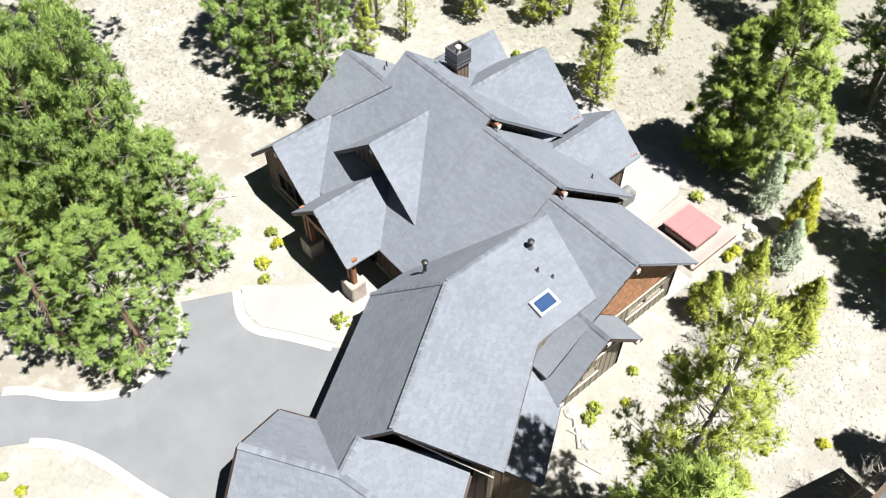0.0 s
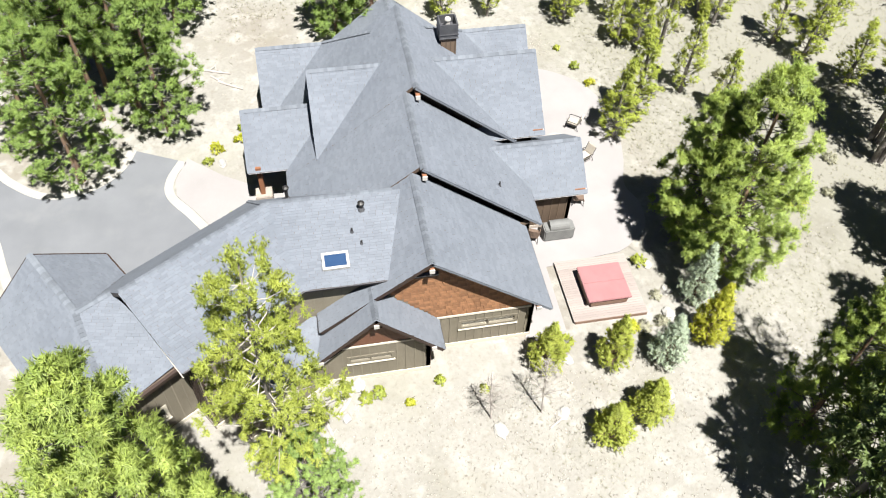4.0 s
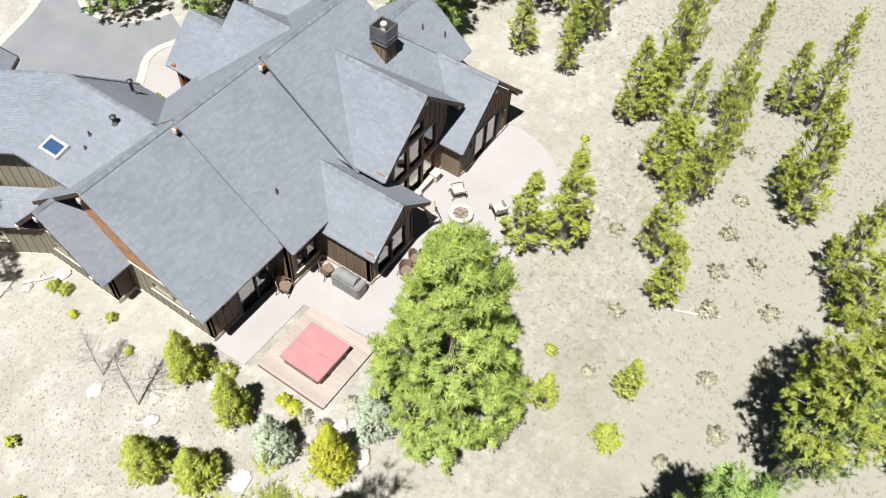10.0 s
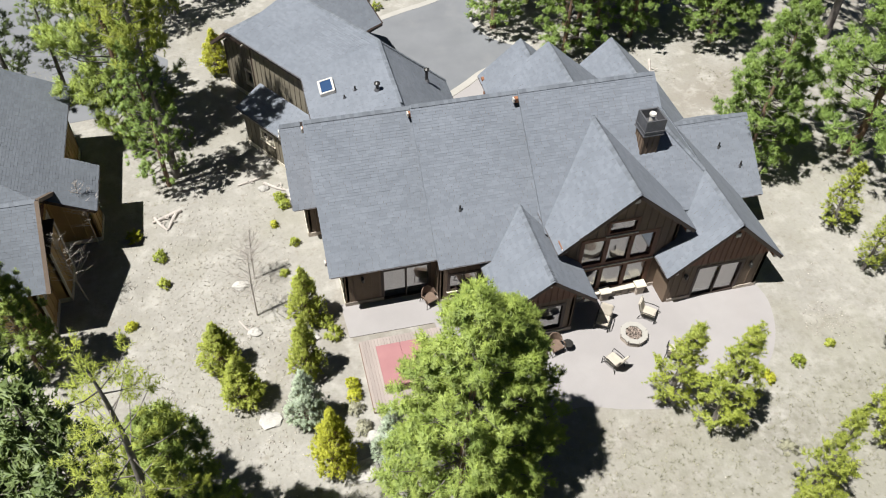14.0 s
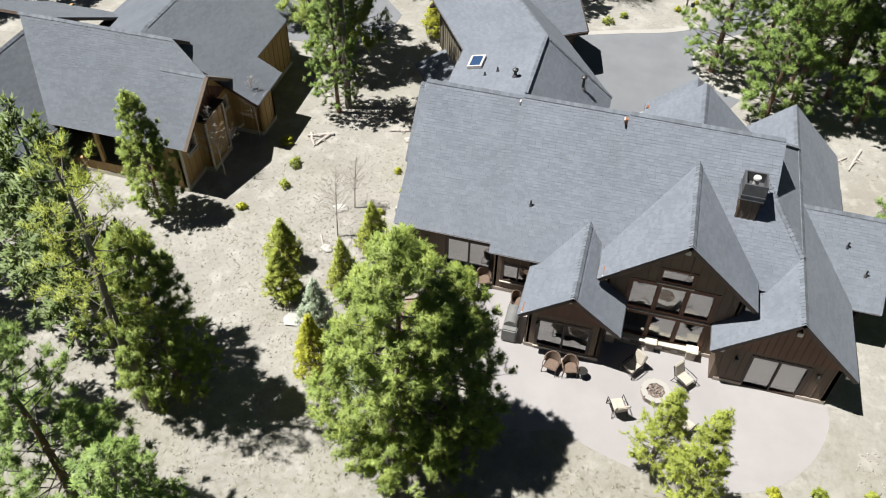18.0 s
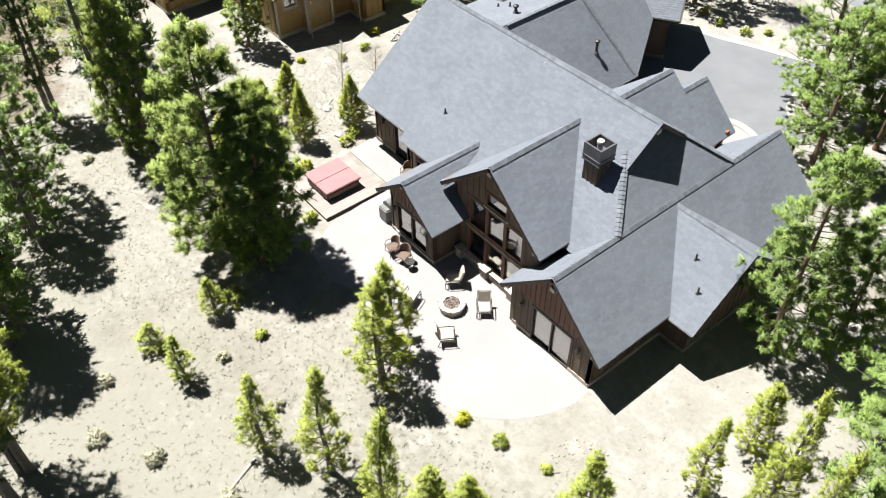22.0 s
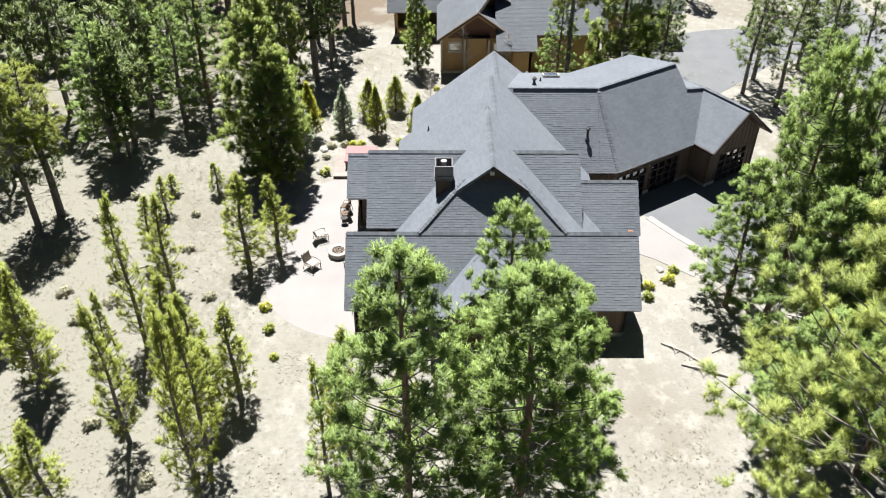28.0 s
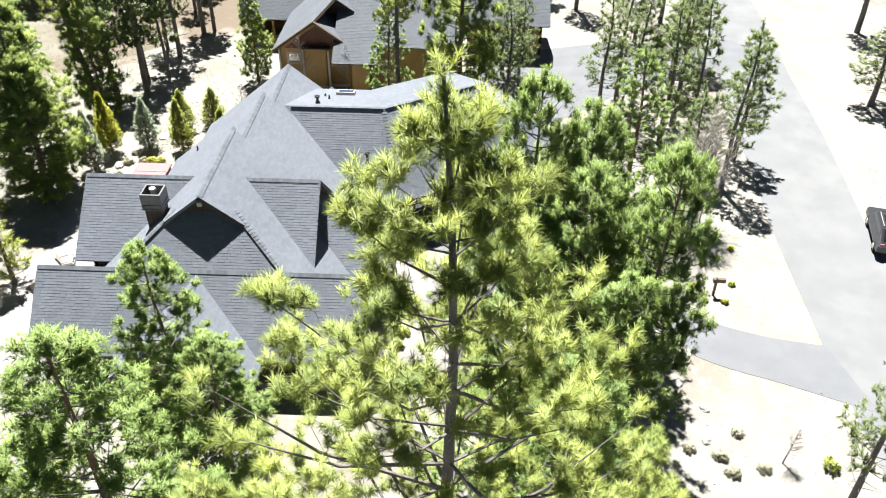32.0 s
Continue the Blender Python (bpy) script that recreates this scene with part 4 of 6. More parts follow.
for line, nm in ((west_edge, "kerb"), (east_edge, "kerb"), (inner_edge, "kerb")):
    strip(nm, [p for p in line if p.y > 0.6], 0.5, -0.1, 0.03, KERBSTONE, "pale concrete ribbon kerb along the drive", "kerb")
plate("entry_walk", [(-27.0, 12.9), (-25.3, 12.25), (-24.0, 12.35), (-22.5, 13.5), (-20.7, 14.7), (-20.0, 16.5), (-20.5, 19.3), (-27.2, 19.3), (-27.2, 17.7), (-24.1, 16.8), (-25.2, 15.0)], 0.03, CONCRETE, "pale concrete entry walk before the portico", "path")
road_l = smooth_line([(-60, -6.0), (-40, -6.3), (-28.6, -6.45), (-18.1, -6.8), (-8.8, -7.5), (1.7, -8.4), (14, -9.6), (36, -11), (66, -12)])
road_r = smooth_line([(-60, -12.0), (-40, -12.3), (-25, -12.5), (-17.2, -13.0), (-11.7, -13.6), (-3.2, -14.5), (7, -15.2), (14, -16.0), (36, -17.5), (66, -18.5)])
plate("road", [tuple(p)[:2] for p in road_l] + [tuple(p)[:2] for p in road_r[::-1]], 0.012, ROADTAR, "sun-bleached grey asphalt road", "road")
plate("neighbour_driveway", [(-3.7, 6.2), (-3.6, 8.4), (-1.6, 11.4), (4.5, 12.0), (9.0, 11.0), (12, 2), (14, -12), (9, -15), (4, -2)], 0.016, ASPHALT, "grey asphalt driveway of the neighbouring house", "driveway")
patio_edge = smooth_line([(-32.3, 32.9), (-32.4, 34.4), (-31.6, 36.4), (-30.0, 38.1), (-27.5, 39.0), (-24.9, 38.9), (-22.9, 38.5), (-20.9, 37.9), (-19.4, 38.3), (-17.6, 38.0), (-16.4, 36.6)])
plate("patio", [tuple(p)[:2] for p in patio_edge] + [(-16.1, 36.0), (-15.7, 31.75), (-11.55, 31.7), (-11.45, 29.6), (-16.1, 29.4), (-32.2, 29.6)], 0.05, CONCRETE, "pale broom-finished concrete patio behind the house", "patio")

# gravel bank that eases the patio's edge into the ground
verts, faces = [], []
for i, p in enumerate(patio_edge):
    d = (patio_edge[min(i + 1, len(patio_edge) - 1)] - patio_edge[max(i - 1, 0)]).normalized()
    w = Vector((-d.y, d.x, 0))
    if (p + w - Vector((-24, 33, 0))).length < (p - w - Vector((-24, 33, 0))).length:
        w = -w
    verts += [p - w * 0.02 + Vector((0, 0, 0.046)), p + w * 0.25 + Vector((0, 0, 0.036)), p + w * 0.9 + Vector((0, 0, -0.01))]
for i in range(len(patio_edge) - 1):
    k = 3 * i
    faces += [(k, k + 1, k + 4, k + 3), (k + 1, k + 2, k + 5, k + 4)]
tagged(place("gravel_bank", mesh_of("gravel_bank", verts, faces, GROUND)), "low bank of pale gravel along the patio", "gravel", kind="structure")

# ---- trees ----
rng = np.random.default_rng(11)


def tufts(centres, axes, size, blades, width=0.1, hearts=None):
    """Bursts of needles: at each centre thin blades that stand out round a shoot and lean along it. hearts: the point from which each burst's spray bulges."""
    n = len(centres)
    ax = np.asarray(axes)[:, None, :]
    c = np.asarray(centres)[:, None, :]
    d = rng.normal(size=(n, blades, 3)) + ax * 0.75
    d /= np.linalg.norm(d, axis=2, keepdims=True)
    ln = size * (0.65 + 0.6 * rng.random((n, blades, 1)))
    facing = np.array((0, 0, 1.0)) + 0.45 * rng.normal(size=(n, blades, 3))
    side = np.cross(d, facing)
    side /= np.linalg.norm(side, axis=2, keepdims=True) + 1e-6
    w = ln * width
    v = np.stack([c + d * ln * 0.1 - side * w * 0.5, c + d * ln + side * w * 0.2, c + d * ln * 0.1 + side * w * 0.5], axis=2)
    up = np.cross(v[:, :, 1] - v[:, :, 0], v[:, :, 2] - v[:, :, 0])[..., 2] < 0
    v[up] = v[up][:, ::-1]
    h = np.asarray(centres if hearts is None else hearts)[:, None, :]
    out = c + d * ln * 0.7 - h
    out = out / (np.linalg.norm(out, axis=2, keepdims=True) + 1e-6) + np.array((0, 0, 0.35)) + 0.25 * rng.normal(size=(n, blades, 3))
    out /= np.linalg.norm(out, axis=2, keepdims=True) + 1e-6
    v = v.reshape(-1, 3)
    return v, np.arange(len(v)).reshape(-1, 3), np.repeat(out.reshape(-1, 3), 3, axis=0)


def limb_lines(h, r, start, count, lift, seed, round_top=0.55):
    """Limbs of a conifer: height on the trunk, bearing, length and rise, by the crown's outline."""
    g = np.random.default_rng(seed)
    out = []
    for i in range(count):
        f = (i // 5 * 5 + 5 * (0.3 + 0.45 * g.random())) / (count + 3)
        z = h * (start + (0.97 - start) * f)
        prof = (1 - f) ** round_top * min(1.0, 0.55 + f * 2.4)
        out.append((z, i * 2.4 + g.normal() * 0.35, r * prof * (0.7 + 0.5 * g.random()), lift * (0.4 + f) + g.normal() * 0.08))
    return out


def conifer(name, h, r, start, limbs, shoots, per_shoot, size, blades, mats, seed, lift=0.3, bend=0.25, round_top=0.55, trunk_r=None, width=0.1, shoot=0.45, dead=0, label="", category="pine tree", group="", lean=(0, 0)):
    """A conifer as trunk, branches and crown, standing at the origin. Needles sit along short upturned shoots on the limbs."""
    g = np.random.default_rng(seed)
    t = thing(name, (0, 0, 0), label, category, group)
    tr = trunk_r or 0.014 * h + 0.03
    sway = [Vector((0, 0, 0))]
    for i in range(1, 9):
        sway.append(Vector((bend * math.sin(i * 0.7 + seed) * i / 8 + lean[0] * i / 8, bend * math.cos(i * 0.9 + seed * 2) * i / 8 + lean[1] * i / 8, h * i / 8)))

    def on_trunk(z):
        k = min(max(z / h * 8, 0), 7.999)
        i = int(k)
        return sway[i].lerp(sway[i + 1], k - i)

    part("trunk", tube([Vector((0, 0, -0.2))] + sway, [tr * 1.25] + [tr * (1.08 - i / 8.3) for i in range(9)], 9), mats[1], t, smooth=True)
    bm = bmesh.new()
    centres, axes, hearts = [], [], []

    def add_shoot(p, way):
        # a spray of needle brushes that fan outwards and upwards from one twig
        for q in range(max(2, int(per_shoot * (0.7 + 0.6 * g.random())))):
            a = (way + Vector((g.normal(), g.normal(), g.normal())) * 0.55 + Vector((0, 0, 0.3))).normalized()
            reach = shoot * (0.6 + 0.6 * g.random())
            for k in (0.3, 0.62, 0.95):
                c = p + a * (reach * k)
                centres.append((c.x, c.y, c.z))
                hearts.append((p.x, p.y, p.z - shoot * 0.25))
                axes.append((a.x * 1.7, a.y * 1.7, a.z * 1.7))

    for z, ang, ln, rise in limb_lines(h, r, start, limbs, lift, seed, round_top):
        o = on_trunk(z)
        d = Vector((math.cos(ang), math.sin(ang), rise)).normalized()
        e = o + d * ln + Vector((0, 0, 0.1 * ln))
        mid = o + d * ln * 0.55 - Vector((0, 0, 0.05 * ln))
        add_tube(bm, [o, mid, e], [0.007 * ln + 0.016, 0.0045 * ln + 0.012, 0.007], 4)
        side = Vector((-math.sin(ang), math.cos(ang), 0))
        for _ in range(max(2, int(shoots * (0.25 + ln / r)))):
            s = 0.3 + 0.7 * g.random() ** 0.75
            p = mid.lerp(e, (s - 0.5) * 2) if s > 0.5 else o.lerp(mid, s * 2)
            w = g.normal() * 0.24 * ln * (1.15 - s * 0.6)
            p = p + side * w + Vector((0, 0, abs(g.normal()) * 0.12))
            way = (d * 0.6 + side * (w * 0.9 / max(ln * 0.24, 0.1)) * 0.5 + Vector((g.normal() * 0.25, g.normal() * 0.25, 0.55 + 0.3 * g.random()))).normalized()
            add_shoot(p, way)
        add_shoot(e, (d + Vector((0, 0, 0.5))).normalized())
    for k in range(dead):
        z = h * (0.12 + max(start - 0.05, 0.05) * g.random())
        ang = g.random() * 6.28
        ln = 0.5 + 1.0 * g.random()
        o = on_trunk(z)
        add_tube(bm, [o, o + Vector((math.cos(ang) * ln, math.sin(ang) * ln, 0.1 * ln))], [0.022, 0.006], 4)
    tagged(part("branching", bm, mats[2] if len(mats) > 2 else mats[1], t), kind="stuff")
    for k in range(3):
        add_shoot(on_trunk(h * (0.95 + 0.02 * k)), Vector((0.1 * g.normal(), 0.1 * g.normal(), 1)).normalized())
    v, f, nor = tufts(np.array(centres), np.array(axes), size, blades, width, np.array(hearts))
    tagged(place("crown", tri_mesh("crown", v, f, mats[0], nor), t), kind="stuff")
    return t


def remove(ob):
    for o in (*ob.children_recursive, ob):
        bpy.data.objects.remove(o)


BIG = "tall ponderosa pine with long bright green needles on dry ground"
big = [conifer("pine_tree", 14.0, 3.2, 0.07, 100, 4.6, 10, 0.17, 11, (PINE, BARK, GREYBARK), s, label=BIG, dead=4, width=0.115, shoot=0.33, round_top=0.5) for s in (3, 8, 15)]
LUSH = "dense ponderosa pine with clumped bright green needle sprays"
lush = [conifer("pine_tree", 14.0, 3.6, st, 100, 3.5, 15, 0.2, 8, (PINE, BARK, GREYBARK), s, label=LUSH, dead=3, width=0.15, shoot=0.46, round_top=0.5, bend=0.15) for s, st in ((63, 0.06), (66, 0.06), (69, 0.28))]
patio_pine = [conifer("pine_tree", 13.2, 3.5, 0.03, 140, 4.2, 14, 0.2, 9, (PINE_SUNNY, BARK, GREYBARK), s, label="dense egg-shaped pine with bright yellow-green needles on pale gravel", dead=2, width=0.14, shoot=0.46, round_top=0.6, bend=0.12) for s in (5, 12)]
thin = [conifer("pine_tree", 16.0, 2.7, 0.42, 75, 6, 7, 0.15, 11, (PINE_LIGHT, GREYBARK, DEADWOOD), s, label="tall thin-crowned pine with grey limbs and yellow-green needles", dead=16, round_top=0.4, lift=0.2, width=0.16, shoot=0.42) for s in (51, 57)]
dark = [conifer("pine_tree", 13.0, 2.2, 0.22, 60, 5, 4, 0.19, 8, (PINE_DARK, GREYBARK), s, width=0.18, shoot=0.34, label="tall slender dark green pine in the wood", dead=14, group="pines of the wood") for s in (21, 27, 29)]
mid = [conifer("pine_tree", 13.0, 2.2, 0.12, 75, 6, 4, 0.19, 8, (PINE, GREYBARK), s, width=0.18, shoot=0.34, label="tall green pine at the edge of the wood", dead=6, group="pines of the wood") for s in (23, 33)]
far_pine = [conifer("pine_tree", 13.0, 2.2, 0.25, 50, 4, 3, 0.32, 4, (PINE_DARK, GREYBARK), s, width=0.33, label="tall slender dark green pine in the wood", dead=10, group="pines of the wood") for s in (22, 28, 30)]
young = [conifer("young_pine", 7.0, 1.2, 0.06, 70, 4, 4, 0.13, 8, (PINE_LIGHT, GREYBARK), s, lift=0.8, round_top=0.8, shoot=0.25, bend=0.12, width=0.15, label="young yellow-green lodgepole pine on dry ground", group="young lodgepole pines") for s in (31, 36, 39)]
bushy = [conifer("garden_spruce", 3.6, 1.25, 0.03, 150, 6, 4, 0.1, 6, (m, BARK), s, lift=0.4, round_top=0.95, shoot=0.2, bend=0.03, width=0.2, label=l, category="spruce", group="garden spruces")
         for s, m, l in ((41, SPRUCE_GREEN, "dense yellow-green young spruce in the gravel bed"), (43, SPRUCE_BLUE, "pale blue young spruce in the gravel bed"), (47, SPRUCE_GOLD, "golden yellow young spruce in the gravel bed"))]
near_pine = conifer("pine_tree", 24.6, 8.2, 0.25, 95, 10, 6, 0.24, 30, (PINE_NEAR, GREYBARK, GREYBARK), 71, lift=0.6, round_top=0.85, trunk_r=0.27, width=0.06, shoot=0.42, label="tall ponderosa pine with upswept limbs and yellow-green needle brushes", lean=(0.1, -0.2))
near_pine.matrix_basis = pose(-48.8, 13.4, 0, 0, 0, 40)
leaning = conifer("pine_tree", 15.3, 1.8, 0.45, 34, 4, 4, 0.18, 9, (PINE_LIGHT, GREYBARK), 77, label="leaning thin pine with a bare grey trunk", dead=14, lean=(-1.3, 0.9), round_top=0.3)
leaning.matrix_basis = pose(-3.2, 41.7, 0)

R = random.Random(5)


def turn():
    return R.uniform(0, 360)


# x, y, height in metres, crown radius in metres
def plant(models, rows, height, radius):
    for i, (x, y, h, r) in enumerate(rows):
        m = models[i % len(models)]
        copy_thing(m, pose(x, y, 0, 0, 0, turn()) @ Matrix.Diagonal((r / radius, r / radius, h / height, 1)))


def plant_leaning(m, x, y, h, r, dx, dy, height, radius):
    """A tree that stands at x, y and leans so that its top lies dx, dy off its foot."""
    lean = Matrix(((1, 0, dx / h, 0), (0, 1, dy / h, 0), (0, 0, 1, 0), (0, 0, 0, 1)))
    copy_thing(m, Matrix.Translation((x, y, 0)) @ lean @ pose(0, 0, 0, 0, 0, turn()) @ Matrix.Diagonal((r / radius, r / radius, h / height, 1)))


plant_leaning(patio_pine[0], -14.4, 41.1, 13.0, 3.4, -1.0, -0.5, 13.2, 3.5)
plant_leaning(patio_pine[1], -16.3, 40.3, 10.4, 2.8, -1.2, -0.9, 13.2, 3.5)
plant_leaning(patio_pine[0], -4.3, 40.6, 10.9, 2.3, -1.0, 0.4, 13.2, 3.5)
plant_leaning(patio_pine[1], -1.8, 13.5, 17.4, 3.6, 0, 0, 13.2, 3.5)
plant_leaning(patio_pine[1], 2.4, 30.4, 8.0, 1.7, 0, 0, 13.2, 3.5)
plant(lush[:2], [(-35.9, 25.1, 11.5, 2.6), (-43.3, 25.0, 13.4, 3.9), (-37.8, 22.8, 8.5, 2.7), (-44.6, 29.8, 15.2, 3.8), (-29.6, 11.8, 9.7, 2.7), (-35.2, 10.2, 11.4, 2.9), (-37.5, 7.0, 12.0, 2.9), (-41.5, 9.0, 12.0, 3.2), (-40.5, 12.0, 9.0, 2.8), (-32.6, 5.6, 11.0, 2.1)], 14.0, 3.6)
plant(lush[2:], [(-31.2, 10.1, 16.6, 2.7), (-31.2, 7.8, 15.4, 2.6), (-33.6, 8.0, 14.0, 2.8), (-34.6, 5.2, 15.5, 2.7)], 14.0, 3.6)
plant(big, [(-26.1, 7.0, 11.0, 3.0), (-29.5, 4.3, 11.0, 2.6), (-13.4, 2.0, 10.5, 2.5),
            (-3.5, 18.8, 9.5, 1.9), (-4.3, 47.5, 12.5, 3.0)], 14.0, 3.2)
plant(thin, [(-3.9, 18.1, 18.3, 2.2), (-22.3, 54.5, 12.5, 2.2), (-20.5, 53.7, 11.0, 2.0)], 16.0, 2.7)
plant(dark, [(-12.4, -4.7, 11.8, 1.9), (-8.5, -6.5, 9.7, 2.2), (1.0, -20, 7.0, 2.5), (-38.5, -3.7, 13, 1.6), (-21.9, 54.7, 11.8, 1.8), (-20.3, 54.0, 9.5, 1.8), (-24.6, 57.5, 9.0, 1.2),
             (14.2, 46, 9.5, 2.2), (5, 9.9, 8.5, 2.0), (-1.1, 9.7, 9.0, 1.9), (0.8, 0.7, 11.0, 2.0), (2.5, 8.6, 8.5, 1.5), (-32.0, -10.5, 6, 1.2), (2.9, 57.3, 12.0, 2.0), (5.9, 14.0, 9.0, 1.6), (13.0, -2.7, 10.0, 2.0), (-9.5, -2.5, 12.0, 2.0), (-3.5, -3.0, 12.0, 2.2), (3.0, -4.0, 11.0, 2.0), (-6.5, -1.5, 11.0, 2.2), (8.0, -6.5, 11.0, 2.2), (-2.0, 2.5, 10.0, 1.8), (18.0, -6.0, 11.0, 2.2), (21.0, 2.0, 12.0, 2.2), (-16.0, -1.2, 9.0, 1.7), (-4.5, 0.5, 11.0, 2.0), (3.0, 44.0, 11.0, 1.9), (8.5, 40.0, 10.0, 1.8), (-8.5, 56.0, 11.5, 1.9)], 13.0, 2.2)
plant(mid, [(-11.2, 52.9, 9.5, 2.4), (-4.6, 52.2, 11.0, 2.4), (0, 49.4, 9.5, 2.2), (-13.6, 52.2, 11.0, 2.6), (-8.0, 48.5, 10.0, 2.2)], 13.0, 2.2)
plant(young, [(-24.95, 38.5, 5.8, 1.35), (-26.35, 40.1, 7.0, 1.6), (-33.0, 44.5, 9.9, 1.25), (-28.4, 44.2, 6.8, 1.2), (-40.7, 39.3, 9.5, 1.3), (-36.4, 48.6, 8.0, 1.5), (-39.7, 43.4, 8.9, 1.1), (-20.5, 46.7, 3.1, 0.8), (-25.9, 45.8, 5.1, 1.1), (-38.4, 33.5, 5.2, 0.9),
              (-42.5, 33.5, 8.4, 0.9), (-40.7, 32.7, 8.4, 1.2), (-34.0, 41.7, 4.6, 1.1), (-36.9, 38.6, 6.2, 1.35), (-38.3, 39.6, 5.4, 1.5), (-33.4, 42.9, 5.2, 1.4), (-36.6, 42.0, 6.4, 1.1), (-36.7, 44.6, 6.9, 0.9), (-32.4, 52.6, 7.4, 1.4), (-30.2, 53.7, 6.2, 1.5),
              (-32.3, 56.3, 7.0, 1.3), (-35.3, 49.4, 7.0, 1.4), (-43.2, 47.5, 8.0, 1.3), (-43.2, 45.8, 5.3, 1.3), (-43.1, 39.1, 11.5, 1.2), (-38.6, 30.2, 4.6, 1.2), (-31.9, 5.2, 7.6, 1.2), (-17.8, 47.0, 1.6, 0.8), (-27.5, 55.5, 5.0, 1.4), (-17.9, 43.8, 2.6, 0.8)], 7.0, 1.2)
for m, x, y, h, r in ((0, -9.75, 30.1, 3.6, 0.85), (0, -9.35, 33.3, 4.0, 0.8), (1, -9.05, 35.9, 3.9, 0.85), (2, -9.9, 38.35, 4.6, 0.88), (1, -12.3, 38.65, 4.5, 0.85), (0, -5.6, 32.0, 3.1, 0.9), (0, -6.4, 34.1, 3.2, 0.9), (2, -6.95, 8.4, 3.2, 0.9)):
    copy_thing(bushy[m], pose(x, y, 0, 0, 0, turn()) @ Matrix.Diagonal((r, r, h / 3.6, 1)))
# the wood round about
CLEAR = [(-21, 24, 17.5), (-13, 36, 9), (-26, 36, 9), (-29, 1, 8), (-20, 6, 9), (8, 22, 15), (-20, -10, 8), (-8, -11, 7), (6, 5, 10), (-5, 30, 10), (10, -16, 8), (25, -24, 8)]
wood = 0
while wood < 155:
    x, y = R.uniform(-34, 62), R.uniform(-45, 100)
    if any((x - a) ** 2 + (y - b) ** 2 < c * c for a, b, c in CLEAR):
        continue
    keep = 0.0
    if x > -3 and y > 36 or x > 24 and y > 0:
        keep = 0.9 if y < 80 and x < 46 else 0.3
    elif y > 57 or x > -14 and y > 51:
        keep = 0.7 if y < 80 else 0.25
    elif x > 14 and y < -20:
        keep = 0.12
    if R.random() < keep:
        k = R.uniform(0.75, 1.2)
        copy_thing(far_pine[wood % 3], pose(x, y, 0, 0, 0, turn()) @ Matrix.Diagonal((k * R.uniform(0.8, 1.1), k * R.uniform(0.8, 1.1), k, 1)))
        wood += 1
# pines across the road
for i, (x, y, h, r) in enumerate(((-10.0, -23.0, 11.0, 2.4), (-14.0, -20.5, 12.0, 2.3), (-17.5, -19.5, 10.0, 2.2), (-7.0, -23.5, 12.0, 2.2), (-12.0, -27.0, 12.0, 2.5), (-19.5, -17.0, 9.0, 1.8), (-16.0, -25.0, 12.0, 2.3), (-5.5, -28.0, 12.0, 2.4))):
    copy_thing(dark[i % 3], pose(x, y, 0, 0, 0, 47 * i) @ Matrix.Diagonal((r / 2.2, r / 2.2, h / 13.0, 1)))
# thicker stand deep in the wood
for i in range(22):
    x, y = 5.0 + (i * 7.7) % 23 , 55.0 + (i * 11.3) % 21
    copy_thing(far_pine[i % 3], pose(x, y, 0, 0, 0, 61 * i) @ Matrix.Diagonal((1.25, 1.25, 0.85 + 0.3 * ((i * 5) % 7) / 7, 1)))
for m in big + lush + patio_pine + thin + dark + mid + far_pine + young + bushy:
    remove(m)

# ---- neighbouring house ----
neighbour = thing("neighbour_house", (7.0, 22.0, 0.0), "tan board-sided neighbouring house with grey shingled gable roofs", "house")
# the long ridge, the gable to the garden that shares its far slope, the hip below the small upper gable
facet(neighbour, [(1.75, 24.83, 6.18), (1.75, 28.3, 3.58), (10.0, 28.3, 3.58), (14.0, 23.4, 7.25), (4.3, 23.4, 7.25)])
slope(neighbour, (1.75, 24.83), (6.0, 24.83), (0, -1), 3.45, 0.75, 6.18, rakes=(True, False))
slope(neighbour, (4.3, 23.4), (7.6, 23.4), (0, -1), 1.45, 0.75, 7.25, rakes=(True, False))
slope(neighbour, (6.4, 19.85), (6.4, 23.2), (-1, 0), 6.5, 0.58, 7.2)
slope(neighbour, (6.4, 13.7), (6.4, 19.85), (-1, 0), 5.0, 0.58, 7.2)
slope(neighbour, (6.4, 13.7), (6.4, 23.2), (1, 0), 7.5, 0.58, 7.2)
slope(neighbour, (12.0, 23.4), (19.0, 23.4), (0, -1), 8.0, 0.58, 7.25)
gable_roof(neighbour, (13.9, 22.0), (13.9, 33.0), 6.2, 3.9, 0.85)
gable_roof(neighbour, (12.0, 5.5), (12.0, 13.0), 6.0, 3.4, 0.75)
caps(neighbour, (4.3, 23.4), (14.0, 23.4), 7.25, 0.75, 0.75)
caps(neighbour, (1.75, 24.83), (4.5, 24.83), 6.18, 0.75, 0.75)
caps(neighbour, (6.4, 13.7), (6.4, 22.6), 7.2, 0.58, 0.58)
for a, b in (((1.72, 24.83, 6.1), (1.72, 28.3, 3.48)), ((1.72, 24.83, 6.1), (1.72, 21.38, 3.51))):
    part("rake_board", tube([a, b], [0.13, 0.13], 4), SIDING, neighbour)
NW = [(0.7, 1.7, 2.2, 3.0), (4.6, 5.6, 2.2, 3.0)]
wall(neighbour, (2.4, 27.95), (2.4, 21.7), 0, [(0, 3.5), (3.12, 5.85), (6.25, 3.5)], NW, mat=SIDING_TAN, batten=0.6)
